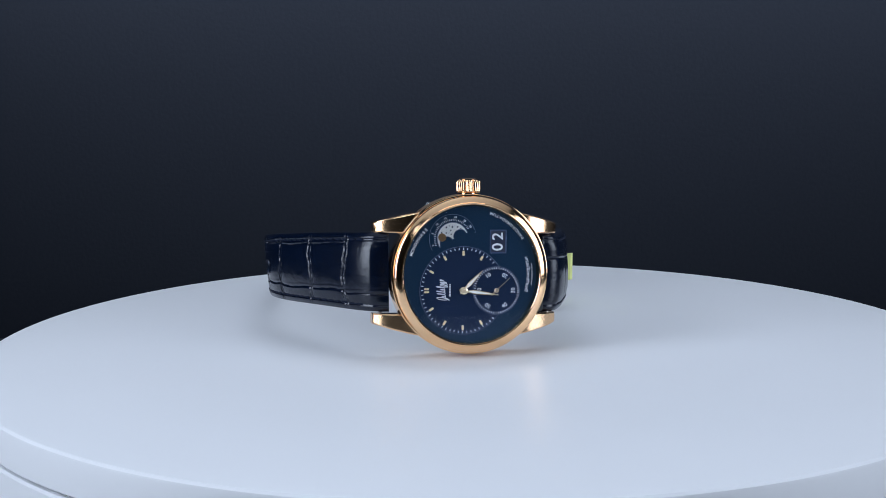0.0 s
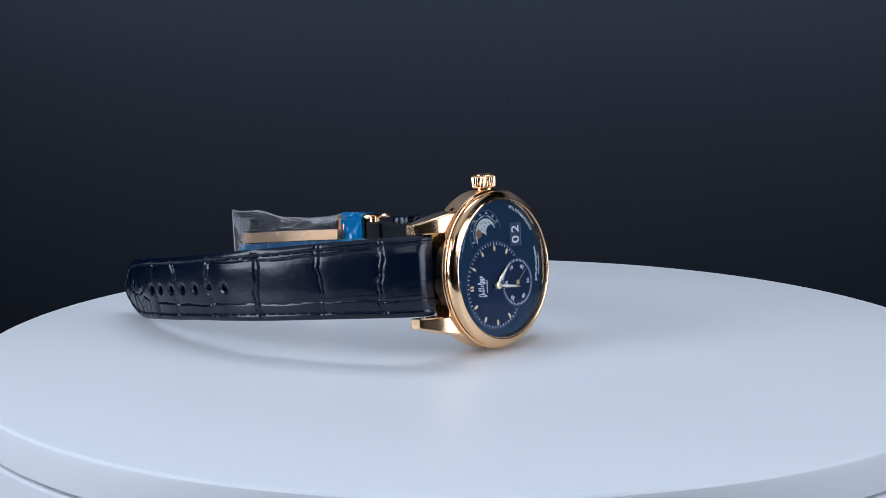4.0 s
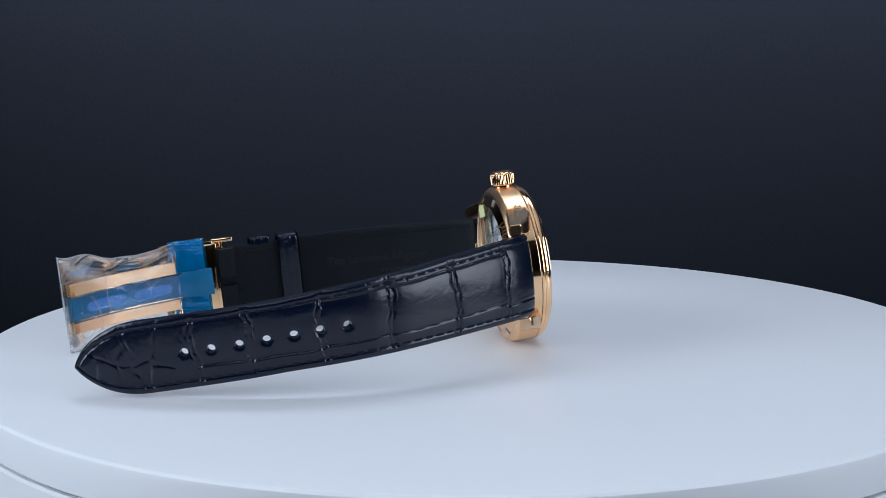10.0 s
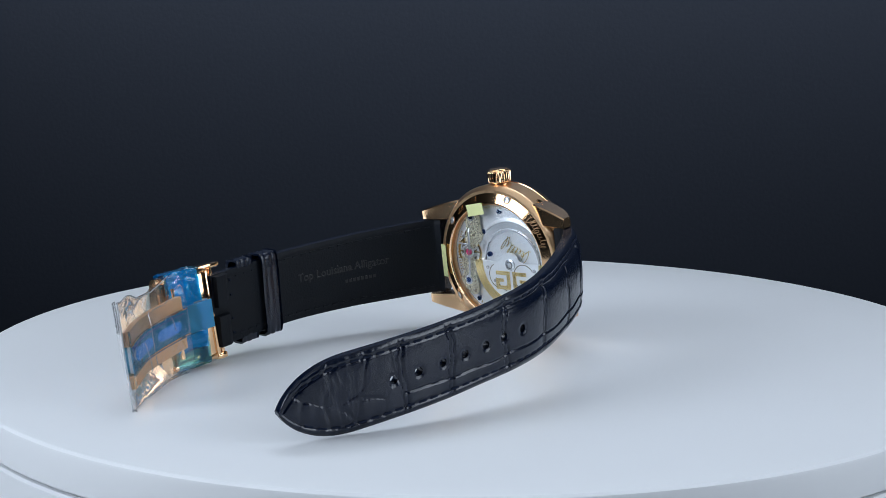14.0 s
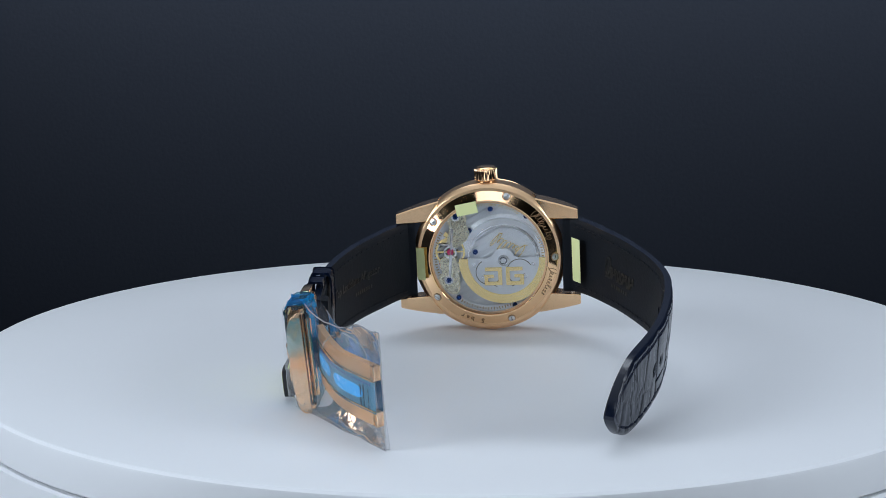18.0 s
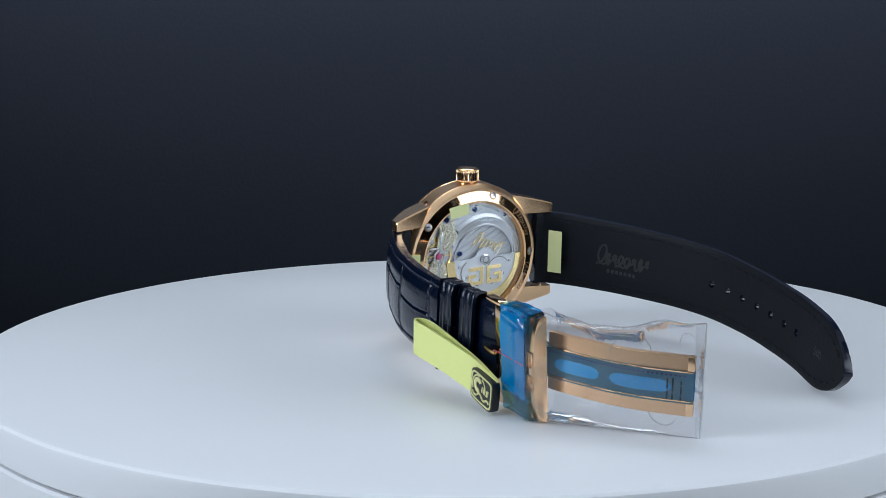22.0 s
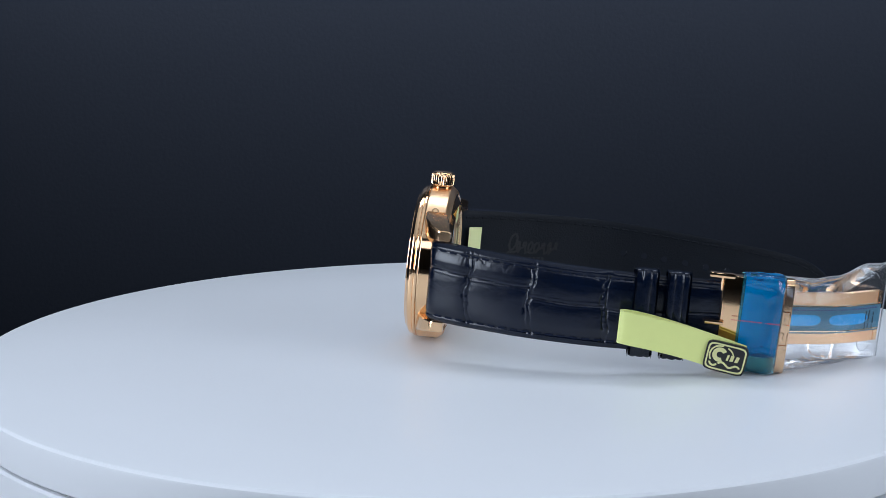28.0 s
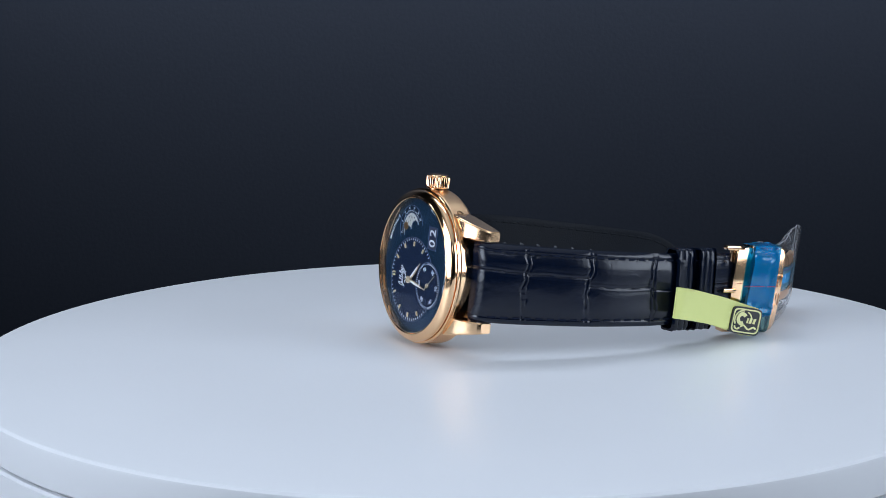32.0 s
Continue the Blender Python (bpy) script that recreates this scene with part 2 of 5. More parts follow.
def spline(points, n):
    """A smooth line through points (Catmull-Rom), in n equal steps of length. Returns points and the whole length."""
    pts = [Vector(p) for p in points]
    pts = [2 * pts[0] - pts[1]] + pts + [2 * pts[-1] - pts[-2]]
    fine = []
    for i in range(1, len(pts) - 2):
        p0, p1, p2, p3 = pts[i - 1:i + 3]
        for k in range(40):
            t = k / 40
            fine.append(0.5 * ((2 * p1) + (p2 - p0) * t + (2 * p0 - 5 * p1 + 4 * p2 - p3) * t * t + (3 * p1 - p0 - 3 * p2 + p3) * t ** 3))
    fine.append(pts[-2])
    run = [0.0]
    for a, b in zip(fine, fine[1:]):
        run.append(run[-1] + (b - a).length)
    out, j = [], 0
    for k in range(n + 1):
        s = run[-1] * k / n
        while j < len(run) - 2 and run[j + 1] < s:
            j += 1
        f = (s - run[j]) / max(1e-9, run[j + 1] - run[j])
        out.append(fine[j].lerp(fine[j + 1], min(1, f)))
    return out, run[-1]


# ---- the turntable and the room round it ----
turntable = thing("turntable", "round white plastic display turntable on a black table", "turntable")
bm = lathe([(0, 0), (40, 0), (80, 0), (126.2, 0), (127.0, -0.2), (127.55, -0.7), (127.7, -1.3), (127.7, -8.5), (127.4, -8.8), (120, -8.8), (0, -8.8)], 256)
platter = part("platter", bm, PLATTER, turntable, "white rotating platter with a softly rounded rim", smooth=25)
bm = lathe([(0, -9.4), (127.6, -9.4), (128.2, -9.9), (128.2, -30), (127.6, -31), (0, -31)], 256)
part("base", bm, PLATTER, turntable, "white drum base beneath the platter", smooth=25)
bm = lathe([(0, -8.8), (60, -8.8), (60, -9.4), (0, -9.4)], 64)
part("bearing", bm, BLACK_PLASTIC, turntable, "black bearing ring")
bm = box(0, -420, -36, 1500, 1140, 10, 2)
tagged(part("table_top", bm, BLACK, None), "black table top under the turntable", "table top", kind="structure")
bm = box(0, -200, -760, 2400, 1600, 10)
tagged(part("floor", bm, BLACK, None), "dark floor of the studio", "floor", kind="structure")
bm = box(0, 420, 150, 2400, 8, 1900)
tagged(part("backdrop", bm, BLACK, None), "black paper backdrop behind the turntable", "backdrop", kind="structure")
bm = box(-1000, -250, 150, 8, 1500, 1900)
tagged(part("wall_left", bm, ROOM, None), "dark grey side wall of the studio corner", "wall", kind="structure")
bm = box(1000, -250, 150, 8, 1500, 1900)
tagged(part("wall_right", bm, ROOM, None), "dark grey side wall of the studio corner", "wall", kind="structure")
bm = box(0, -1000, 150, 2400, 8, 1900)
tagged(part("wall_back", bm, ROOM, None), "dark grey wall behind the camera", "wall", kind="structure")
bm = box(0, -250, 1100, 2400, 1600, 8)
tagged(part("ceiling", bm, ROOM, None), "dark grey ceiling over the studio table", "ceiling", kind="structure")

# ---- the watch ----
WF = Matrix(((0.041845, -0.998824, -0.024488, -0.0046302), (0.099158, 0.028540, -0.994662, -0.0054695), (0.994191, 0.039193, 0.100236, 0.020165), (0, 0, 0, 1)))
watch = thing("wristwatch", "rose gold wristwatch with blue dial and open navy alligator strap", "wristwatch")


def wpart(name, bm, mat, label="", smooth=35, parent=None):
    return part(name, bm, mat, parent or watch, label, WF if parent is None else None, smooth)


# case
wpart("case_band", lathe([(14.9, 0.25), (18.9, 0.25), (19.25, 0.55), (19.75, 1.15), (20.0, 1.55), (20.05, 1.75), (20.05, 6.45), (20.0, 6.56), (19.3, 6.6), (15.6, 6.6)], 192, closed=True), GOLD_BRUSHED, "brushed rose gold case band", 14)
wpart("bezel", lathe([(17.4, 7.8), (17.45, 9.58), (17.55, 9.7), (17.72, 9.74), (17.92, 9.66), (17.98, 9.52), (18.1, 9.46), (18.7, 9.2), (19.2, 8.92), (19.45, 8.68), (19.6, 8.35), (19.65, 8.0), (19.65, 7.72), (19.6, 7.66), (19.42, 7.64), (19.42, 7.52), (19.9, 7.5), (20.04, 7.44), (20.1, 7.3), (20.1, 6.86), (20.04, 6.72), (19.9, 6.66), (17.4, 6.65)], 224, closed=True), GOLD_SOFT, "polished stepped rose gold bezel", 20)
wpart("caseback_ring", lathe([(15.4, 1.2), (15.4, -0.55), (15.55, -0.72), (15.85, -0.77), (18.75, 0.53), (18.95, 0.7), (18.95, 1.2)], 192, closed=True), GOLD, "polished conical rose gold caseback ring", 12)
TILT = math.atan(0.45)


def on_back(angle, r, lift=0.0):
    """A place on the conical caseback ring: x outward along the cone, z into the case."""
    return Matrix.Rotation(radians(angle), 4, "Z") @ Matrix.Translation((r, 0, 0.6 - (18.9 - r) * 0.45)) @ Matrix.Rotation(-TILT, 4, "Y") @ Matrix.Translation((0, 0, lift))


for mid in (90, -90):
    wpart("case_flank", lathe([(19.9, 1.75), (20.09, 1.8), (20.09, 6.42), (19.9, 6.5)], 40, None, None, True, mid - 31, mid + 31), GOLD, "polished rose gold case flank between the lugs", 30)


def lug(sx, sy):
    """One lug, tapering and curving backwards from the case."""
    rings = []
    for y, xi, xo, zb, zf in ((12.3, 10.2, 15.6, 1.3, 6.4), (14.0, 10.2, 15.3, 0.8, 6.45), (16.0, 10.2, 14.85, 0.35, 6.2), (18.0, 10.2, 14.4, -0.05, 5.6), (20.0, 10.2, 13.9, -0.5, 4.7), (21.8, 10.2, 13.4, -0.85, 3.6), (23.0, 10.2, 13.05, -1.1, 2.6), (23.7, 10.2, 12.85, -1.2, 1.9), (23.85, 10.35, 12.7, -1.05, 1.65)):
        c = 0.4
        ring = [(xi, zb + 0.2), (xi + 0.2, zb), (xo - 0.35, zb), (xo, zb + 0.35), (xo, zf - c), (xo - 0.1, zf - c + 0.18), (xo - c * 0.85, zf - 0.1), (xo - c, zf), (xi + 0.3, zf), (xi, zf - 0.3)]
        rings.append([(sx * x, sy * y, z) for x, z in ring])
    return loft(rings)


for sx in (1, -1):
    for sy in (1, -1):
        wpart("lug", lug(sx, sy), GOLD_LUG, "bevelled rose gold lug with satin flanks", 22)
# crown
CROWN = Matrix.Translation((0, 0, 4.2)) @ Matrix.Rotation(radians(90), 4, "Y")
bm = bmesh.new()
rings = []
N = 26 * 10
for z, rr, tooth in ((20.3, 2.2, 0), (20.34, 2.85, 0), (20.55, 3.02, 0), (20.7, 3.12, 0.05), (20.9, 3.14, 0.3), (23.0, 3.14, 0.3), (23.3, 3.06, 0.26), (23.5, 2.85, 0.1), (23.6, 2.5, 0)):
    ring = []
    for k in range(N):
        a = 2 * math.pi * k / N
        d = tooth * (1 - abs(math.sin(13 * a)) ** 0.8)
        ring.append(((rr - d) * math.cos(a), (rr - d) * math.sin(a), z))
    rings.append(ring)
bm = loft(rings)
bmesh.ops.transform(bm, matrix=CROWN, verts=bm.verts)
crown = wpart("crown", bm, GOLD, "fluted rose gold winding crown", 50)
bm = lathe([(0, 19.6), (2.3, 19.6), (2.3, 20.5), (0, 20.5)], 48, CROWN)
part("crown_stem", bm, GOLD, crown, smooth=35)
bm = lathe([(0, 23.4), (2.4, 23.55), (2.45, 23.8), (2.1, 24.0), (0, 24.1)], 48, CROWN)
part("crown_cap", bm, GOLD, crown, "domed crown cap with raised emblem", smooth=35)
for sy in (1, -1):
    m = Matrix.Rotation(radians(39 * sy), 4, "Z") @ Matrix.Translation((0, 0, 4.2)) @ Matrix.Rotation(radians(90), 4, "Y")
    button = wpart("corrector_button", lathe([(0, 19.9), (0.6, 19.9), (0.6, 20.2), (0.0, 20.24)], 24, m), GOLD, "small recessed corrector button")
    # flush dark gold ring: the shade of the button's recess is painted
    part("button_recess_shade", lathe([(0.62, 19.95), (0.95, 19.95), (0.95, 20.1), (0.62, 20.1)], 24, m, None, True), surface("shadow_gold", (0.35, 0.2, 0.1), 0.4, 0.9), button)

# dial side
ZD = 8.0
wpart("flange", lathe([(17.42, 9.5), (17.32, 9.5), (17.0, ZD), (17.38, ZD)], 160, closed=True), GOLD_SOFT, "polished rose gold inner flange ring")
dial = wpart("dial", lathe([(0, ZD - 0.6), (17.3, ZD - 0.6), (17.3, ZD), (0, ZD)], 128), DIAL, "deep blue lacquered dial")
crystal = wpart("crystal", lathe([(17.3, 9.3), (17.3, 9.62), (17.2, 9.76), (17.0, 9.84), (16.7, 9.87), (14.5, 10.06), (12, 10.22), (9, 10.37), (6, 10.47), (3, 10.53), (0, 10.55)], 128), CRYSTAL, "domed clear sapphire crystal")
crystal.visible_shadow = False
HC = (-4.05, 2.0)
SC = (-4.1, -6.6)


def ring(cx, cy, r, w, z0, z1, a0=0.0, a1=360.0):
    return lathe([(r - w / 2, z0), (r + w / 2, z0), (r + w / 2, z1), (r - w / 2, z1)], 96, Matrix.Translation((cx, cy, 0)), None, True, a0, a1)


def outside_small(x, y, r=6.2):
    return math.hypot(x - SC[0], y - SC[1]) > r


# the hour circle: a line ring left open where the small seconds overlap it
cut = [a for a in range(0, 361) if outside_small(HC[0] + 11 * math.cos(radians(a)), HC[1] + 11 * math.sin(radians(a)))]
low = max(a for a in cut if a < 250)
high = min(a for a in cut if a > 280)
part("hour_recess", lathe([(0, ZD - 0.1), (10.95, ZD - 0.1), (10.95, ZD + 0.06), (0, ZD + 0.06)], 96, Matrix.Translation((*HC, 0))), DIAL_DEEP, dial)
part("hour_ring", ring(*HC, 11.0, 0.12, ZD - 0.05, ZD + 0.1, high - 360, low), surface("ring_blue", (0.10, 0.13, 0.2), 0.3), dial)
bm = bmesh.new()
for k in range(60):
    a = radians(90 - 6 * k)
    x, y = HC[0] + 10.45 * math.cos(a), HC[1] + 10.45 * math.sin(a)
    if outside_small(x, y, 6.3):
        add_box(bm, 0, 0, ZD + 0.09, 0.55, 0.18, 0.08, Matrix.Translation((x, y, 0)) @ Matrix.Rotation(a, 4, "Z"))
part("minute_track", bm, WHITE_PRINT, dial, "white printed minute track")
for h in (8, 9, 10, 11, 12, 1, 2, 3, 4):
    a = radians(90 - 30 * h)
    offs = (-0.38, 0.38) if h == 12 else (0.0,)
    for o in offs:
        bm = box(9.35, o, ZD + 0.24, 1.25, 0.56 if h != 12 else 0.5, 0.4, 0.14, Matrix.Translation((*HC, 0)) @ Matrix.Rotation(a, 4, "Z"))
        part("hour_marker", bm, MARKER_GOLD, dial, "faceted gold baton hour marker", smooth=None)
# small seconds
part("seconds_recess", lathe([(0, ZD - 0.1), (6.0, ZD - 0.1), (6.0, ZD + 0.12), (0, ZD + 0.12)], 72, Matrix.Translation((*SC, 0))), DIAL_DEEP, dial)
part("seconds_ring", ring(*SC, 6.0, 0.12, ZD - 0.05, ZD + 0.17), bpy.data.materials["ring_blue"], dial)
bm = bmesh.new()
for k in range(60):
    a = radians(90 - 6 * k)
    add_box(bm, 0, 0, ZD + 0.15, 0.45, 0.16, 0.08, Matrix.Translation((SC[0] + 5.6 * math.cos(a), SC[1] + 5.6 * math.sin(a), 0)) @ Matrix.Rotation(a, 4, "Z"))
part("seconds_track", bm, WHITE_PRINT, dial, "white printed seconds track")
for k, text in enumerate(("60", "10", "20", "30", "40", "50")):
    a = 90 - 60 * k
    flip = text in ("20", "30", "40")
    turn = a - 90 if not flip else a + 90
    m = Matrix.Translation((SC[0] + 4.35 * math.cos(radians(a)), SC[1] + 4.35 * math.sin(radians(a)), ZD + 0.16)) @ Matrix.Rotation(radians(turn), 4, "Z")
    part("numeral", lettering(text, 1.45, m), WHITE_PRINT, dial, "white seconds numeral " + text)


def arc_text(text, size, r, mid, inward, z):
    """Letters set one by one round the dial's centre. inward: the tops point to the centre."""
    wide = size * 0.78
    out = []
    total = wide * (len(text) - 1)
    for i, ch in enumerate(text):
        s = -total / 2 + wide * i
        a = mid + math.degrees(s / r) * (1 if inward else -1)
        m = Matrix.Translation((r * math.cos(radians(a)), r * math.sin(radians(a)), z)) @ Matrix.Rotation(radians(a + (90 if inward else -90)), 4, "Z")
        out.append(lettering(ch, size, m, 0.015))
    return merge(*out)


part("lettering", arc_text("MONDPHASE", 1.15, 16.0, 59, False, ZD + 0.05), WHITE_PRINT, dial, "white lettering MONDPHASE")
part("lettering", arc_text("PANORAMADATUM", 1.1, 16.1, -37, True, ZD + 0.05), WHITE_PRINT, dial, "white lettering PANORAMADATUM")
bm = bmesh.new()
rnd = random.Random(4)
for r, w, pitch, count in ((15.0, 1.0, 2.45, 14), (15.95, 0.42, 1.15, 18)):
    for i in range(count):
        a = -90 + (i - (count - 1) / 2) * pitch
        tall = w if i in (0, 4, 9) else w * rnd.uniform(0.62, 0.78)
        for k, (da, dr, wide, high) in enumerate(((-0.32, 0, 0.2, 1.0), (0.32, 0, 0.2, 1.0 if i % 3 else 0.5), (0.0, 0.42 - 0.42 * (i % 3), 0.7, 0.18))):
            add_box(bm, r - w / 2 + tall / 2 + dr * tall * 0.9 * (k == 2), 0, ZD + 0.03, tall * high, wide * pitch * 0.25, 0.06, Matrix.Rotation(radians(a + da * pitch), 4, "Z"))
part("small_print", bm, WHITE_PRINT, dial, "unreadable white print along the dial edge")
# maker's mark as loops and strokes

def script(count, pitch, seed, pen=0.15):
    """Unreadable joined handwriting: one flowing slanted line with loops and stems, along x, about one unit high."""
    rnd = random.Random(seed)
    line = []
    for i in range(count):
        x = (i - (count - 1) / 2) * pitch
        tall = 2.1 if i == 0 else (1.9 if rnd.random() < 0.3 else rnd.uniform(0.75, 1.0))
        loop = rnd.uniform(0.3, 0.48) * pitch * (1.6 if i == 0 else 1)
        drop = -0.7 if i == 0 or rnd.random() < 0.15 else 0.0
        for k in range(14):
            a = 2 * math.pi * k / 14 - math.pi / 2
            y = (tall + drop) / 2 + (tall - drop) / 2 * math.sin(a)
            line.append((x + pitch * k / 14 + loop * math.cos(a) * (1 if drop == 0 else 1.3) + 0.32 * y, y))
    bm = bmesh.new()
    for p, q in zip(line, line[1:]):
        d = Vector((q[0] - p[0], q[1] - p[1], 0))
        n = Vector((-d.y, d.x, 0)).normalized()
        w = pen * (0.55 + 0.6 * abs(d.y) / max(1e-6, d.length)) / 2
        e = d.normalized() * w * 0.7
        a, b = Vector((*p, 0)) - e, Vector((*q, 0)) + e
        lo = [bm.verts.new(v) for v in (a + n * w, a - n * w, b - n * w, b + n * w)]
        hi = [bm.verts.new(v.co + Vector((0, 0, 0.04))) for v in lo]
        bm.faces.new(lo[::-1])
        bm.faces.new(hi)
        for i in range(4):
            bm.faces.new((lo[i], lo[(i + 1) % 4], hi[(i + 1) % 4], hi[i]))
    return bm


bm = script(9, 0.62, 3, 0.2)
bmesh.ops.transform(bm, matrix=Matrix.Translation((-4.2, 6.6, ZD + 0.08)) @ Matrix.Rotation(radians(8), 4, "Z") @ Matrix.Diagonal((0.95, 1.1, 1, 1)), verts=bm.verts)
for i in range(8):
    add_box(bm, -1.4 + 0.4 * i, -1.15, 0, 0.26, 0.42, 0.06, Matrix.Translation((-4.0, 6.5, ZD + 0.1)))
part("makers_mark", bm, WHITE_PRINT, dial, "white maker's mark drawn as unreadable loops")
# date window
DW = Matrix.Translation((8.2, -6.9, 0))
bm = merge(*[box(x, y, ZD + 0.1, sx, sy, 0.2, 0.05, DW) for x, y, sx, sy in ((0, 2.0, 6.0, 0.3), (0, -2.0, 6.0, 0.3), (2.85, 0, 0.3, 3.7), (-2.85, 0, 0.3, 3.7))])
datew = part("date_window", bm, surface("window_frame_blue", (0.13, 0.19, 0.33), 0.2, 0.6), dial, "bevelled frame of the date window")
part("date_disc", box(0, 0, ZD + 0.03, 5.5, 3.8, 0.08, 0, DW), NAVY_PAINT, datew, "dark blue date discs")
for x, ch in ((-1.35, "0"), (1.35, "2")):
    part("date_numeral", lettering(ch, 4.0, DW @ Matrix.Translation((x, 0, ZD + 0.1)), 0.03), WHITE_PRINT, datew, "large white date numeral " + ch)
# moon phase
ma = math.degrees(math.atan2(4.9, 9.3))
MP = Matrix.Translation((9.0, 4.75, 0)) @ Matrix.Rotation(radians(ma - 90), 4, "Z")
pts = [(3.9 * math.cos(radians(a)), 3.9 * math.sin(radians(a))) for a in range(-8, 189, 7)]
pts += [(-2.0 + 1.7 * math.cos(radians(a)), -0.3 + 1.55 * math.sin(radians(a))) for a in range(180, -1, -20)][1:-1]
pts += [(1.9 + 1.7 * math.cos(radians(a)), -0.3 + 1.55 * math.sin(radians(a))) for a in range(180, -1, -20)]
moonw = part("moon_window", prism(pts, ZD - 0.02, ZD + 0.06, 0, MP), MOON_SILVER, dial, "silver moon disc seen through its window")
bm = bmesh.new()
for x, y, r in ((-1.9, 2.6, 0.2), (-0.2, 3.2, 0.22), (1.2, 2.6, 0.24), (0.4, 2.0, 0.2), (2.4, 2.0, 0.2), (-0.9, 2.0, 0.18), (2.9, 1.2, 0.18), (0.1, 1.1, 0.18)):
    bmesh.ops.create_circle(bm, cap_ends=True, segments=10, radius=r, matrix=MP @ Matrix.Translation((x, y, ZD + 0.11)))
part("star", bm, NAVY_PAINT, moonw, "dark blue stars")
bm = lathe([(0, 0), (1.05, 0), (1.0, 0.2), (0, 0.25)], 32, MP @ Matrix.Translation((-2.3, 1.45, ZD + 0.03)))
part("moon", bm, surface("bronze_moon", (0.32, 0.20, 0.10), 0.3, 0.8), moonw, "gold moon", smooth=30)
part("moon_arch", prism(arc_outline(3.95, 4.08, -8, 188, 40), ZD, ZD + 0.12, 0, MP), bpy.data.materials["ring_blue"], dial)
part("moon_arch", prism(arc_outline(5.95, 6.05, -14, 182, 40), ZD, ZD + 0.06, 0, MP), bpy.data.materials["ring_blue"], dial)
for s in (-1, 1):
    rr = [(s * 1.95 + 1.8 * math.cos(radians(a)), -0.3 + 1.65 * math.sin(radians(a))) for a in range(0, 181, 15)]
    ri = [(s * 1.95 + 1.65 * math.cos(radians(a)), -0.3 + 1.5 * math.sin(radians(a))) for a in range(180, -1, -15)]
    part("moon_arch", prism(rr + ri, ZD, ZD + 0.12, 0, MP), bpy.data.materials["ring_blue"], dial)
bm = bmesh.new()
for k in range(31):
    a = radians(175 - 170 * k / 30)
    add_box(bm, 0, 0, 0, 0.4 if k % 5 else 0.6, 0.12, 0.03, MP @ Matrix.Translation((4.6 * math.cos(a), 4.6 * math.sin(a), ZD + 0.04)) @ Matrix.Rotation(a, 4, "Z"))
part("moon_scale", bm, WHITE_PRINT, dial, "white printed moon age scale")
for a, text in ((172, "0"), (140, "5"), (112, "10"), (84, "15"), (56, "20"), (28, "25"), (6, "29")):
    m = MP @ Matrix.Translation((5.3 * math.cos(radians(a)), 5.3 * math.sin(radians(a)), ZD + 0.04)) @ Matrix.Rotation(radians(a - 90), 4, "Z")
    part("scale_numeral", lettering(text, 0.75, m), WHITE_PRINT, dial)


def hand(length, width, angle, z, tail):
    pts = [(-tail, 0.18), (0, width * 0.35), (length * 0.35, width), (length * 0.6, width * 0.75), (length, 0.06), (length, -0.06), (length * 0.6, -width * 0.75), (length * 0.35, -width), (0, -width * 0.35), (-tail, -0.18)]
    m = Matrix.Translation((*HC, 0)) @ Matrix.Rotation(radians(angle), 4, "Z")
    bm = bmesh.new()
    lo = [bm.verts.new((x, y, z)) for x, y in pts]
    ridge = [bm.verts.new((x, 0, z + 0.22)) for x in (-tail, 0, length * 0.35, length * 0.6, length)]
    for i in range(4):
        bm.faces.new((lo[i], lo[i + 1], ridge[i + 1], ridge[i]))
        bm.faces.new((lo[9 - i], ridge[i], ridge[i + 1], lo[8 - i]))
    bm.faces.new(lo)
    bm.faces.new((lo[4], lo[5], ridge[4]))
    bm.faces.new((lo[9], lo[0], ridge[0]))
    bmesh.ops.transform(bm, matrix=m, verts=bm.verts)
    return bm


HAND = surface("hand_gold", (0.95, 0.74, 0.50), 0.25, 0.6)
LUME = surface("white_hand_inlay", (0.75, 0.76, 0.74), 0.4)
hour_hand = wpart("hour_hand", hand(7.0, 0.55, -44, ZD + 0.7, 1.2), HAND, "leaf-shaped gold hour hand with pale inlay", None)
minute_hand = wpart("minute_hand", hand(9.0, 0.5, -97, ZD + 0.95, 1.2), HAND, "leaf-shaped gold minute hand with pale inlay", None)
for ob, le, an, z in ((hour_hand, 7.0, -44, ZD + 0.7), (minute_hand, 9.0, -97, ZD + 0.95)):
    m = Matrix.Translation((*HC, z + 0.2)) @ Matrix.Rotation(radians(an), 4, "Z")
    part("inlay", prism([(le * 0.14, 0.12), (le * 0.36, 0.3), (le * 0.8, 0.08), (le * 0.8, -0.08), (le * 0.36, -0.3), (le * 0.14, -0.12)], 0, 0.06, 0, m), LUME, ob, "pale inlay")
wpart("hand_hub", lathe([(0, ZD + 0.05), (0.4, ZD + 0.05), (0.4, ZD + 0.6), (0.95, ZD + 0.7), (0.95, ZD + 1.35), (0.6, ZD + 1.5), (0, ZD + 1.5)], 32, Matrix.Translation((*HC, 0))), HAND, "gold centre hub of the dial")
a = radians(-47)
m = Matrix.Translation((*SC, ZD + 0.35)) @ Matrix.Rotation(a, 4, "Z")
wpart("seconds_hand", merge(box(1.9, 0, 0, 5.6, 0.14, 0.08, 0, m), box(-1.3, 0, 0, 1.0, 0.4, 0.08, 0, m), lathe([(0, -0.2), (0.6, -0.2), (0.6, 0.15), (0, 0.2)], 24, m)), HAND, "thin gold small seconds hand")

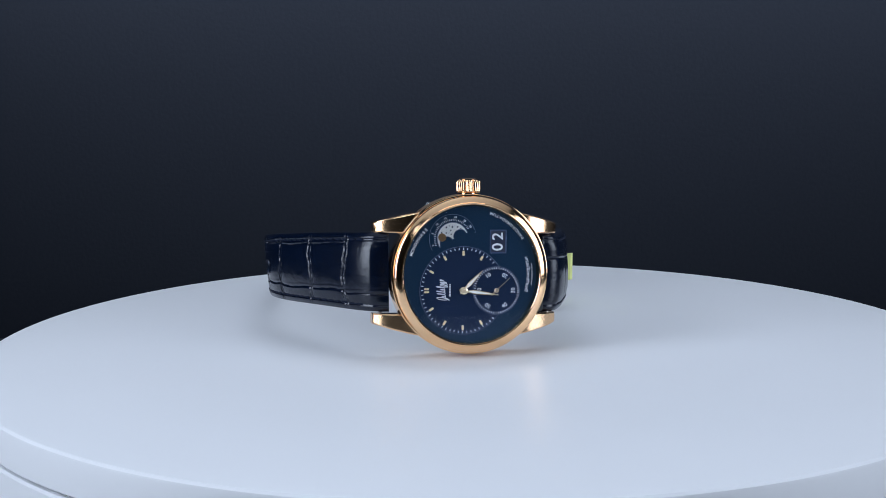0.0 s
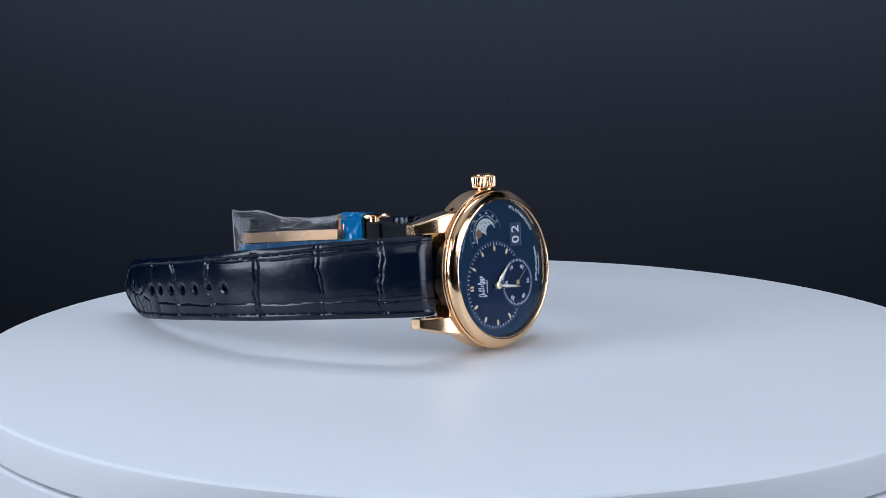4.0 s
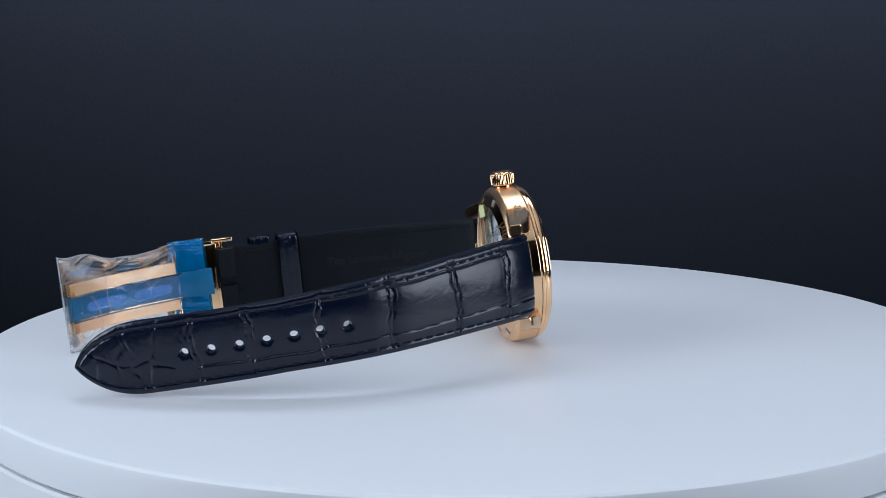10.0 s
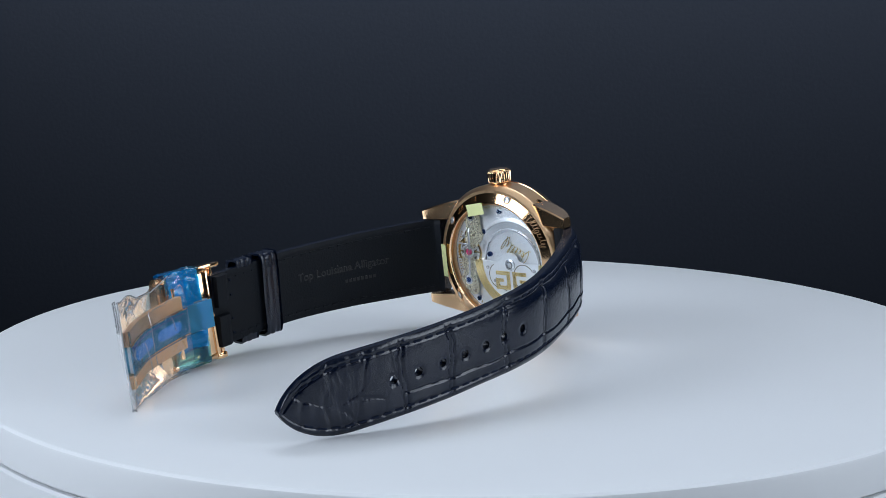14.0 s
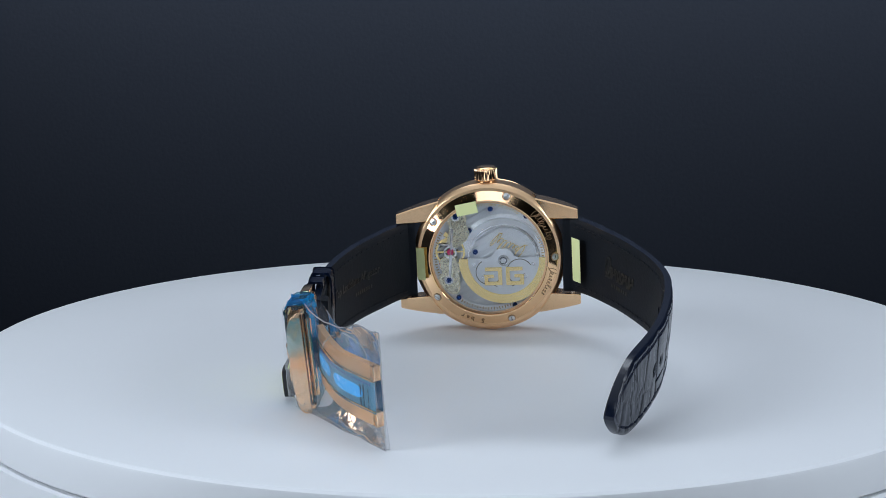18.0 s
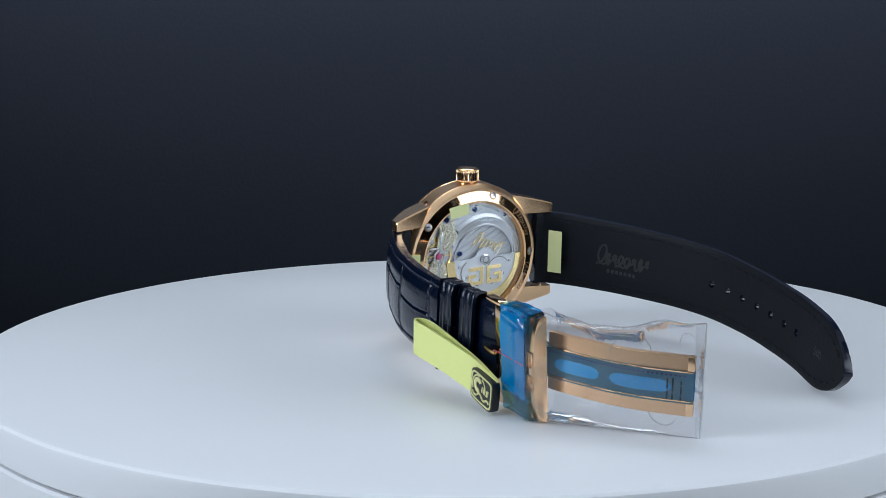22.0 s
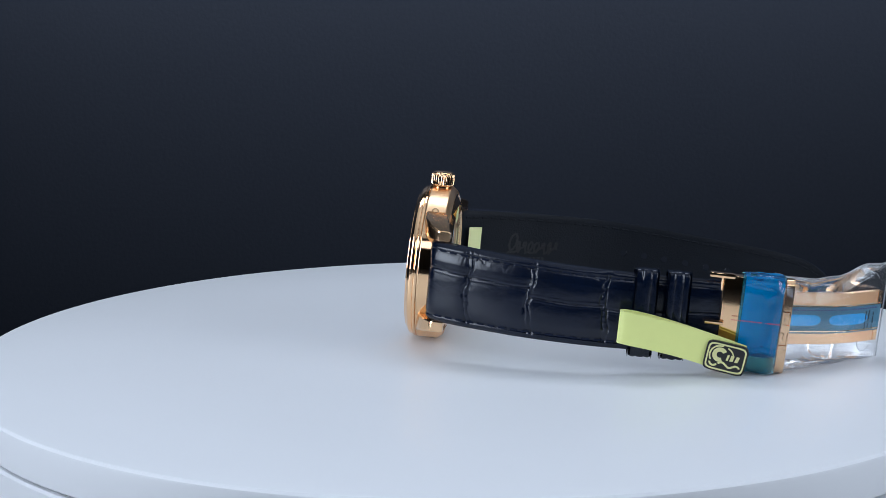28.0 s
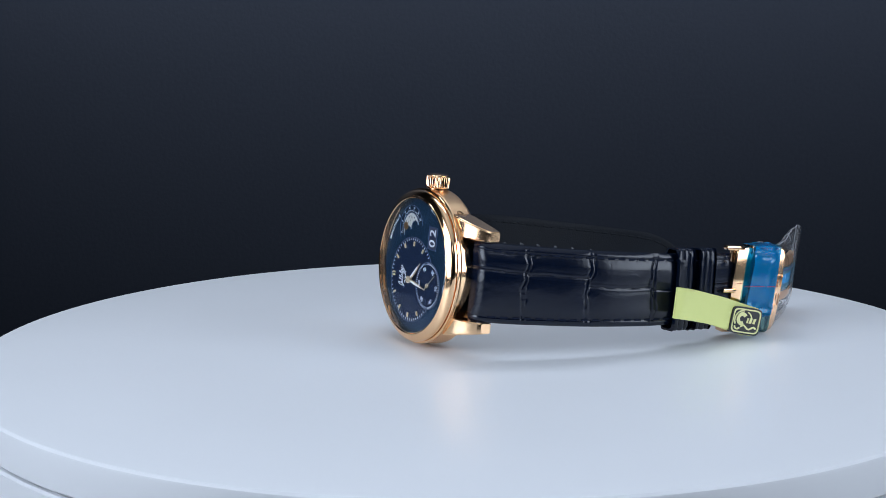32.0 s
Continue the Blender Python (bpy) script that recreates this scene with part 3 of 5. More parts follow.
# back side
ENGRAVED = surface("engraved_gold", (0.32, 0.19, 0.10), 0.4, 0.8)
for k in range(5):
    m = on_back(18 + 72 * k, 17.45, 0.1)
    s = wpart("screw", lathe([(0, -0.12), (0.78, -0.12), (0.85, -0.17), (0.85, -0.28), (0.75, -0.33), (0, -0.34)], 24, m), STEEL, "slotted steel caseback screw", 30)
    # ring and black bar paint the shade in the screw's countersink and slot
    part("countersink_shade", lathe([(0.9, -0.1), (1.12, -0.1), (1.12, -0.19), (0.9, -0.19)], 24, m, None, True), ENGRAVED, s, "dark ring painting the shade of the countersink")
    part("slot_shade", box(0, 0, -0.345, 1.3, 0.2, 0.02, 0, m @ Matrix.Rotation(radians(40 + 70 * k), 4, "Z")), BLACK_PLASTIC, s)
backglass = wpart("back_crystal", lathe([(15.42, -0.5), (15.1, -0.64), (0, -0.74)], 96), BACK_CRYSTAL, "clear sapphire caseback window")
backglass.visible_shadow = False
RC = (-0.8, 3.8)
ENGRAVED_PRINT = surface("gilt_print", (0.45, 0.33, 0.15), 0.4, 0.7)
wpart("movement_holder", lathe([(15.7, 0.9), (15.0, 1.2), (15.0, 2.2), (15.7, 2.2)], 96, None, None, True), STEEL, "steel movement ring")
plate = wpart("movement_plate", lathe([(0, 2.0), (15.8, 2.0), (15.8, 2.6), (0, 2.6)], 96), STEEL_SATIN, "ribbed silver three-quarter movement plate")
bm = bmesh.new()
for k in range(-9, 10):
    y = 1.55 * k
    h = math.sqrt(max(0, 14.3 ** 2 - (abs(y) + 0.8) ** 2))
    x0 = -h
    add_box(bm, 0, 0, 0, 2 * h, 1.5, 0.1, Matrix.Translation((0, y, 1.93)) @ Matrix.Rotation(radians(13), 4, "X"))
bmesh.ops.rotate(bm, cent=(0, 0, 0), matrix=Matrix.Rotation(radians(62), 3, "Z"), verts=bm.verts)
part("rib_finish", bm, STEEL_SATIN, plate, "ribbed finish bands", smooth=None)
# balance and its two bridges
# flat disc on the plate: the hollow's shade is put into its dark colour
wpart("balance_hollow_shade", lathe([(0, 1.93), (4.3, 1.93), (4.3, 1.97), (0, 1.97)], 48, Matrix.Translation((1.7, -9.6, 0))), surface("dark_recess", (0.16, 0.14, 0.11), 0.4, 0.6), "dark disc painting the shade under the balance")
PALE_GILT = surface("engraved_pale_gilt", (0.82, 0.76, 0.58), 0.28, 1.0, grain=0.6, grain_size=0.0005, vary=0.15, vary_size=0.002)
bal = wpart("balance_wheel", ring(1.7, -10.2, 3.7, 0.5, 1.2, 1.6), YELLOW_GOLD, "gold balance wheel")
part("spoke", merge(box(1.7, -10.2, 1.4, 7.0, 0.4, 0.2), box(1.7, -10.2, 1.4, 0.4, 7.0, 0.2)), YELLOW_GOLD, bal)
part("hub_jewel", lathe([(0, 0.6), (0.8, 0.6), (0.9, 0.9), (0.9, 1.4), (0, 1.4)], 24, Matrix.Translation((1.7, -10.2, 0))), RUBY, bal, "ruby jewel")
for s, spine in ((1, ((2.9, -9.3, 1.1), (4.2, -8.7, 2.0), (5.6, -8.0, 2.5), (7.2, -7.6, 2.4), (9.0, -7.9, 2.0), (10.6, -8.2, 2.4), (12.0, -8.3, 2.2), (13.2, -8.3, 0.8))),
                 (-1, ((1.0, -10.6, 1.0), (-0.6, -10.8, 1.9), (-2.2, -10.4, 2.3), (-3.8, -10.4, 2.0), (-5.6, -10.9, 2.5), (-7.4, -10.6, 2.3), (-8.8, -9.9, 1.6), (-9.8, -9.4, 0.6)))):
    fine_, _ = spline([(p[0], p[1], p[2]) for p in spine], 24)
    left = [(p.x, p.y - 1.12 * p.z + 0.1 * math.sin(k * 1.3)) for k, p in enumerate(fine_)]
    right = [(p.x, p.y + 1.12 * p.z + 0.1 * math.sin(k * 1.5)) for k, p in enumerate(fine_)]
    bridge = wpart("balance_bridge", prism(left + right[::-1], 0.7, 1.3, 0.12), PALE_GILT, "hand-engraved gilt balance bridge", None)
    bms = []
    for k in range(2, 23):
        p = fine_[k]
        for w in (-0.55, 0.0, 0.55):
            if math.hypot(p.x - (11.4 if s > 0 else -5.9), p.y - (-8.3 if s > 0 else -10.9)) > 1.3 or w:
                rr = 0.34 + 0.12 * math.sin(k * 2.1 + 5 * w)
                a0 = 67 * k + 200 * w
                bms.append(prism(arc_outline(rr - 0.09, rr, a0, a0 + 230, 7, p.x, p.y + p.z * w), 0.66, 0.72))
    part("engraving", merge(*bms), surface("engraved_line", (0.34, 0.30, 0.22), 0.4, 0.7), bridge, "engraved scrolls")
    sx_, sy_ = (11.4, -8.3) if s > 0 else (-5.9, -10.9)
    part("screw_ring", lathe([(0.8, 0.5), (1.2, 0.5), (1.2, 0.75), (0.8, 0.75)], 24, Matrix.Translation((sx_, sy_, 0)), None, True), STEEL, bridge, "polished ring round the screw", smooth=30)
    part("blued_screw", lathe([(0, 0.35), (0.68, 0.35), (0.74, 0.45), (0.74, 0.75), (0, 0.75)], 20, Matrix.Translation((sx_, sy_, 0))), BLUED, bridge, "blued screw", smooth=30)
for x, y, r, teeth in ((-1.6, -12.8, 1.5, 22), (5.6, -12.0, 1.8, 26), (3.6, -5.4, 1.6, 24), (-3.0, -6.9, 1.3, 20)):
    ring_ = [((r if k % 4 in (0, 1) else r * 0.9) * math.cos(2 * math.pi * k / (4 * teeth)) + x, (r if k % 4 in (0, 1) else r * 0.9) * math.sin(2 * math.pi * k / (4 * teeth)) + y) for k in range(4 * teeth)]
    wheel = wpart("gear_wheel", prism(ring_, 1.5, 1.7), YELLOW_GOLD if teeth != 24 else STEEL, "small toothed movement wheel", None)
    part("wheel_hub", lathe([(0, 1.3), (r * 0.3, 1.3), (r * 0.35, 1.5), (0, 1.5)], 16, Matrix.Translation((x, y, 0))), RUBY if teeth == 22 else STEEL, wheel, smooth=30)
m = Matrix.Translation((1.7, -10.2, 0)) @ Matrix.Rotation(radians(5), 4, "Z")
wpart("regulator_arm", merge(box(0, 0.2, 0.75, 13.0, 0.7, 0.3, 0.1, m), box(2.0, -1.4, 0.8, 0.5, 3.6, 0.25, 0.1, m), ring(1.7, -10.2, 1.5, 0.45, 0.6, 0.9)), STEEL, "polished swan-neck regulator", 30)
for x, y in ((7.3, -4.9), (1.4, -3.6), (13.0, 0.9), (10.8, 10.2), (-11.0, -8.6), (-13.4, 6.3)):
    wpart("blued_screw", lathe([(0, 1.25), (0.62, 1.25), (0.68, 1.35), (0.68, 2.0), (0, 2.0)], 20, Matrix.Translation((x, y, 0))), BLUED, "blued movement screw", 30)
# rotor
RM = Matrix.Translation((RC[0], RC[1], 0))
rotor = wpart("rotor", prism(arc_outline(0.0, 9.6, 180 - 4, 360 + 4, 48)[:49] + [(4.6, 0.4), (3.0, 1.0), (2.2, 2.4), (0.9, 3.1), (-0.9, 3.1), (-2.2, 2.4), (-3.0, 1.0), (-4.6, 0.4)], 0.75, 1.15, 0.05, RM @ Matrix.Rotation(radians(-90), 4, "Z")), STEEL_SATIN, "satin steel winding rotor", None)
part("rotor_weight", prism(arc_outline(9.4, 11.8, 180 - 3, 360 + 3, 60), 0.55, 1.2, 0.06, RM @ Matrix.Rotation(radians(-90), 4, "Z")), YELLOW_GOLD, rotor, "gold oscillating weight rim")
for r0, r1, z0, z1, mat_ in ((8.9, 9.3, 1.3, 1.2, STEEL), (9.4, 11.3, 1.75, 1.35, STEEL), (11.4, 12.3, 1.3, 1.7, STEEL_SATIN)):
    part("rotor_rim_ring", lathe([(r0, z0), (r1, z1), (r1, 1.95), (r0, 1.95)], 72, Matrix.Translation((*RC, 0)), None, True, -92, 92), mat_, plate, "polished bevelled ring over the rotor", smooth=30)
part("rotor_hub", lathe([(0, 0.3), (1.2, 0.3), (1.5, 0.45), (1.5, 0.8), (0, 0.8)], 32, RM), STEEL, rotor, "polished rotor bearing", smooth=30)
part("hub_ring", lathe([(0.75, 0.25), (1.0, 0.25), (1.0, 0.32), (0.75, 0.32)], 32, RM, None, True), BLACK_PLASTIC, rotor)
for sx in (1, -1):
    bm = merge(*[prism([(x, y * sx) for x, y in (o if sx > 0 else o[::-1])], 0.5, 0.78, 0.04, RM @ Matrix.Translation((-4.3, 2.75 * sx, 0)) @ Matrix.Diagonal((1.3, 1.3, 1, 1))) for o in (
        [(1.1, -1.7), (1.85, -1.7), (1.85, 1.7), (1.1, 1.7)], [(-1.9, -1.7), (1.09, -1.7), (1.09, -0.95), (-1.9, -0.95)],
        [(-1.9, -0.94), (-1.15, -0.94), (-1.15, 1.9), (-1.9, 1.9)], [(-1.14, 1.15), (0.3, 1.15), (0.3, 1.9), (-1.14, 1.9)], [(-0.35, 0.0), (0.3, 0.0), (0.3, 1.14), (-0.35, 1.14)])])
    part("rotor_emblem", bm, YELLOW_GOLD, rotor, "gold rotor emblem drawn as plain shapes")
for sx, sy in ((-4.6, 5.6), (-4.6, -5.6), (-1.2, 7.8), (-1.2, -7.8)):
    part("rotor_screw", lathe([(0, 0.55), (0.45, 0.55), (0.5, 0.75), (0, 0.75)], 16, RM @ Matrix.Translation((sx, sy, 0))), STEEL, rotor, smooth=30)
for x, y, r0, r1, a0, a1 in ((-4.0, -0.2, 3.3, 3.5, 120, 330), (-4.0, 8.0, 3.3, 3.5, -150, 60), (-2.6, 3.8, 5.6, 5.8, 200, 250), (-2.6, 3.8, 5.6, 5.8, 110, 160)):
    part("rotor_line", prism(arc_outline(r0, r1, a0, a1, 20, x, y), 0.68, 0.76), bpy.data.materials["dark_recess"], rotor, "dark milled line")
for x, y, r in ((-3.3, 0.0, 0.75),):
    wpart("jewel_setting", lathe([(0.35 * r, 1.35), (r, 1.35), (r, 1.95), (0.35 * r, 1.95)], 24, Matrix.Translation((x, y, 0)), None, True), YELLOW_GOLD, "gold jewel setting", 30)
wpart("chapter_ring", lathe([(13.4, 1.5), (15.0, 1.4), (15.0, 1.6), (13.4, 1.7)], 120, None, None, True), STEEL_SATIN, "satin steel ring with engraved print")
bm = bmesh.new()
for a in list(range(-115, -60, 3)) + list(range(150, 215, 3)) + list(range(60, 100, 3)):
    add_box(bm, 14.2, 0, 1.42, 0.75 if a % 2 else 0.5, 0.26, 0.04, Matrix.Rotation(radians(a), 4, "Z"))
tagged(wpart("ring_print", bm, ENGRAVED_PRINT, "unreadable engraved print", None), kind="stuff")
# gold script on the plate
bm = script(8, 0.95, 5)
bmesh.ops.transform(bm, matrix=Matrix.Translation((3.6, 6.2, 1.62)) @ Matrix.Rotation(radians(118), 4, "Z") @ Matrix.Diagonal((-1.1, 1.7, 1, 1)), verts=bm.verts)
part("plate_mark", bm, YELLOW_GOLD, plate, "gilt handwriting drawn as unreadable loops")
for text, r, mid in (("ADJUSTED", 14.2, 24), ("TO FIVE (5) POSITIONS", 14.2, -20)):
    out = []
    for i, ch in enumerate(text):
        a = mid + (i - (len(text) - 1) / 2) * 2.9
        if ch != " ":
            mm_ = Matrix.Translation((r * math.cos(radians(a)), r * math.sin(radians(a)), 1.38)) @ Matrix.Rotation(radians(a - 90), 4, "Z") @ Matrix.Rotation(math.pi, 4, "Y")
            out.append(lettering(ch, 0.8, mm_, 0.02))
    part("plate_lettering", merge(*out), YELLOW_GOLD, plate, "engraved lettering " + text)
out = []
for i, ch in enumerate("5 bar"):
    a = 197 + (i - 2) * 4.6
    if ch != " ":
        out.append(lettering(ch, 2.0, on_back(a, 17.2, -0.05) @ Matrix.Rotation(radians(-90), 4, "Z") @ Matrix.Rotation(math.pi, 4, "Y"), 0.03))
wpart("engraving", merge(*out), ENGRAVED, "engraved lettering 5 bar")

for mid, count in ((58, 10), (112, 9)):
    bm = script(count, 0.85, mid)
    for v in bm.verts:
        a = radians(mid) + v.co.x / 16.7
        r = 16.6 + v.co.y
        v.co = (r * math.cos(a), r * math.sin(a), 0.54 - (18.9 - r) * 0.45 + v.co.z)
    wpart("engraving", bm, ENGRAVED, "engraved handwriting drawn as unreadable loops", None)
for a in (-39, -21):
    m = on_back(a, 17.3, -0.03)
    bm = merge(box(0, 0, 0, 1.4, 2.3, 0.06, 0, m), box(0, -0.45, -0.04, 0.8, 0.3, 0.04, 0, m), box(0.1, 0.3, -0.04, 0.9, 0.5, 0.04, 0, m))
    wpart("hallmark", bm, GOLD_SOFT, "small stamped hallmark", None)
# film stickers on the back
wpart("sticker", box(14.4, -2.7, -0.86, 3.1, 5.6, 0.08, 0.02, Matrix.Rotation(radians(-10), 4, "Z")), STICKER, "pale yellow film sticker on the caseback", None)

# ---- straps ----


def frames_along(points, widths, n):
    """Midline stations of a strap: place, tangent, across, outward normal, half width, thickness."""
    mid, length = spline([p[0:3] for p in points], n)
    ups = [Vector(p[3:6]).normalized() for p in points]
    run = [0.0]
    ctrl = [Vector(p[0:3]) for p in points]
    for a, b in zip(ctrl, ctrl[1:]):
        run.append(run[-1] + (b - a).length)
    out = []
    for k in range(n + 1):
        s = k / n
        x = s * run[-1]
        j = max(i for i in range(len(run)) if run[i] <= x + 1e-9)
        j = min(j, len(run) - 2)
        up = ups[j].lerp(ups[j + 1], (x - run[j]) / (run[j + 1] - run[j]))
        a, b = mid[max(0, k - 1)], mid[min(n, k + 1)]
        t = (b - a).normalized()
        up = (up - up.dot(t) * t).normalized()
        hw, th = widths(s * length)
        out.append((mid[k], t, up, up.cross(t).normalized(), hw, th, s * length))
    return out, length


def strap_bodies(stations, side, relief, holes=()):
    """Outer leather (with edges and hole walls) and lining as two bmeshes. side: which way is outward. holes: (s, w, radius)."""
    ss = [st[6] for st in stations]
    n, nw = len(stations), 88
    step = ss[1] - ss[0]

    def place(s, w, layer):
        x = min(max(s / step, 0), n - 1.0001)
        k = int(x)
        f = x - k
        a, b = stations[k], stations[k + 1]
        mid, up, nor = a[0].lerp(b[0], f), a[2].lerp(b[2], f), a[3].lerp(b[3], f)
        hw, th = a[4] + (b[4] - a[4]) * f, a[5] + (b[5] - a[5]) * f
        edge = max(0.0, abs(w) - 0.86) / 0.14
        if layer == 0:
            h = th / 2 * (1 - 0.45 * edge * edge) + relief(s, w * hw, hw) * (1 - edge)
            return mid + up * (w * hw) + nor * side * h
        return mid + up * (w * hw) - nor * side * (th / 2 * (1 - 0.25 * edge * edge))

    par = [[[ss[k], -1 + 2 * j / nw] for j in range(nw + 1)] for k in range(n)]
    gone = set()
    for hs, hv, hr in holes:
        for k in range(n - 1):
            if abs(ss[k] - hs) > 3:
                continue
            hw = stations[k][4]
            for j in range(nw):
                ds, dw = ss[k] + step / 2 - hs, (-1 + 2 * (j + 0.5) / nw) * hw - hv
                if math.hypot(ds, dw) < hr:
                    gone.add((k, j))
        for k in range(n - 1):
            if abs(ss[k] - hs) > 3:
                continue
            hw = stations[k][4]
            for j in range(nw + 1):
                near = [(k + a, j + b) in gone for a in (-1, 0) for b in (-1, 0)]
                if any(near) and not all(near):
                    ds, dw = ss[k] - hs, (-1 + 2 * j / nw) * hw - hv
                    q = hr / max(1e-6, math.hypot(ds, dw))
                    par[k][j] = [hs + ds * q, (hv + dw * q) / hw]
    outer, inner = bmesh.new(), bmesh.new()
    go = [[outer.verts.new(place(*par[k][j], 0)) for j in range(nw + 1)] for k in range(n)]
    low = {}

    def under(k, j):
        if (k, j) not in low:
            low[(k, j)] = outer.verts.new(place(*par[k][j], 1))
        return low[(k, j)]

    gi = [[inner.verts.new(place(*par[k][j], 1)) for j in range(nw + 1)] for k in range(n)]
    for k in range(n - 1):
        for j in range(nw):
            if (k, j) in gone:
                continue
            outer.faces.new((go[k][j], go[k][j + 1], go[k + 1][j + 1], go[k + 1][j]))
            inner.faces.new((gi[k][j], gi[k + 1][j], gi[k + 1][j + 1], gi[k][j + 1]))
            for (a, b), (dk, dj) in ((((k, j), (k, j + 1)), (-1, 0)), (((k + 1, j), (k + 1, j + 1)), (1, 0)), (((k, j), (k + 1, j)), (0, -1)), (((k, j + 1), (k + 1, j + 1)), (0, 1))):
                o = (k + dk, j + dj)
                if o in gone or not (0 <= o[0] < n - 1 and 0 <= o[1] < nw):
                    outer.faces.new((go[a[0]][a[1]], go[b[0]][b[1]], under(*b), under(*a)))
    for bm in (outer, inner):
        bmesh.ops.delete(bm, geom=[v for v in bm.verts if not v.link_faces], context="VERTS")
    return outer, inner, place


def croc(grooves, lines, pad, seed, wild=1e9):
    """Relief of alligator leather: grooves across, lines along each field, folds beside them, small round scales past wild and by the edges, a padded middle."""
    rnd = random.Random(seed)
    wig = [(rnd.uniform(0, 6), rnd.uniform(0, 6)) for _ in grooves]

    def relief(s, v, hw):
        rise = min(1.0, max(0.0, (hw - 1.75 - abs(v)) / 2.6))
        rise = rise * rise * (3 - 2 * rise)
        crown_ = max(0.0, 1 - (abs(v) / hw) ** 2.2)
        ledge = min(1.0, max(0.0, (s - 1.2) / 2.6))
        h = (0.12 + pad * max(0.0, 1 - (s / 72.0) ** 2)) * (0.45 * rise + 0.65 * crown_) * ledge * ledge * (3 - 2 * ledge)
        field = 0
        tame = 1 - min(1.0, max(0.0, (s - wild) / 8))
        for i, g in enumerate(grooves):
            c = g + 0.45 * math.sin(v * 0.42 + wig[i][0]) + 0.15 * math.sin(v * 1.5 + wig[i][1])
            d = s - c
            if d > 0:
                field = i + 1
            if abs(d) < 6:
                gap = 0.55 + 0.35 * noise.noise((v * 0.35, i, seed))
                h -= 0.17 * math.exp(-((d - gap) / 0.2) ** 2) + 0.19 * math.exp(-((d + gap) / 0.2) ** 2) + 0.13 * math.exp(-(d / 1.3) ** 2) + 0.14 * math.exp(-(d / 3.2) ** 2)
                h += 0.03 * math.exp(-((abs(d) - gap - 0.55) / 0.35) ** 2)
                near = math.exp(-(d / 1.5) ** 2)
                h += near * (0.05 * noise.noise((s * 2.0, v * 0.35, 3.0 + i)) + 0.05 * noise.noise((s * 2.4, v * 1.2, 7.0 + i)))
        for c in lines[min(field, len(lines) - 1)]:
            d = v - c * hw - 0.15 * math.sin(s * 0.4 + field)
            h -= tame * (0.21 * math.exp(-(d / 0.2) ** 2) + 0.06 * math.exp(-(d / 1.0) ** 2) + 0.13 * math.exp(-(d / 2.4) ** 2) - 0.04 * math.exp(-((abs(d) - 0.55) / 0.28) ** 2))
        rough = max(1 - tame, 0.55 * min(1.0, max(0.0, (abs(v) / hw - 0.66) / 0.1)) * (v > 0) * (0.5 + 0.5 * math.sin(s * 0.22 + seed)))
        if rough > 0.02:
            q = noise.voronoi((s * 0.15 + 0.35 * noise.noise((s * 0.2, v * 0.2, seed)), v * 0.11, seed * 1.7))[0]
            h -= rough * 0.15 * math.exp(-((q[1] - q[0]) / 0.07) ** 2)
            h += rough * (0.07 * noise.noise((s * 2.2, v * 0.5, seed)) * max(0.0, 1.5 - 4 * (q[1] - q[0])) + 0.14 * noise.noise((s * 0.45, v * 0.16, seed)))
        h -= 0.2 * math.exp(-((abs(v) - (hw - 1.7)) / 0.36) ** 2)
        h -= 0.014 * max(0.0, noise.noise((s * 1.6, v * 0.22, seed + 9)) - 0.1) * (1 + 2 * max(0.0, noise.noise((s * 0.06, v * 0.1, seed + 2))))
        return h + 0.05 * noise.noise((s * 0.15, v * 0.2, seed)) + 0.010 * noise.noise((s * 0.8, v * 0.8, seed + 5))
    return relief


def stitches(place, stations, length, s0, s1, inset, layer, pitch=2.9):
    """Thread stitches along both edges."""
    bm = bmesh.new()
    step = stations[1][6]
    for sign in (1, -1):
        s = s0
        while s < s1:
            k = min(len(stations) - 2, int((s + 1.0) / step))
            hw = stations[k][4]
            v = max(0.15, (hw - inset) / hw)
            a, b = place(s, sign * v, layer), place(s + pitch * 0.66, sign * max(0.15, (stations[min(len(stations) - 1, int((s + 2) / step))][4] - inset) / max(1.0, stations[min(len(stations) - 1, int((s + 2) / step))][4])), layer)
            mid, d = (a + b) / 2, (b - a)
            q = d.to_track_quat("X", "Z").to_matrix().to_4x4()
            add_box(bm, 0, 0, 0, d.length, 0.5, 0.46, Matrix.Translation(mid) @ q)
            s += pitch
    bmesh.ops.bevel(bm, geom=bm.edges[:], offset=0.12, segments=1, affect="EDGES")
    return bm


def tip_shape(s, length, hw, tip):
    u = max(0.0, (s - (length - tip)) / tip)
    return max(0.35, hw * (1 - min(1, u) ** 2.4) ** 0.72)


# long strap with holes, from the twelve o'clock lugs
LONG = [(0.3, 19.8, 1.9, 1, 0, 0), (0.25, 22.9, 1.2, 1, 0, 0), (0.15, 26.6, -3.0, 1, 0, 0), (0.05, 30.4, -9.6, 1, 0, 0), (-0.2, 35.7, -20, 1, 0.03, 0), (-0.7, 41.2, -34, 1, 0.06, 0), (-1.1, 43.6, -45.7, 1, 0.09, 0),
        (-1.6, 43.4, -57.9, 1, 0.1, 0), (-2.2, 41.9, -69.9, 1, 0.1, 0), (-2.7, 39.1, -81.8, 1, 0.1, 0), (-3.4, 34.6, -94.5, 1, 0.1, 0), (-3.9, 30.5, -105.7, 1, 0.1, 0)]
LEN_GUESS = 121.0


def long_width(s):
    hw = 10.0 - 1.6 * min(1, s / 70)
    return tip_shape(s, LEN_GUESS, hw, 17), 3.7 - 1.5 * min(1, s / 45)


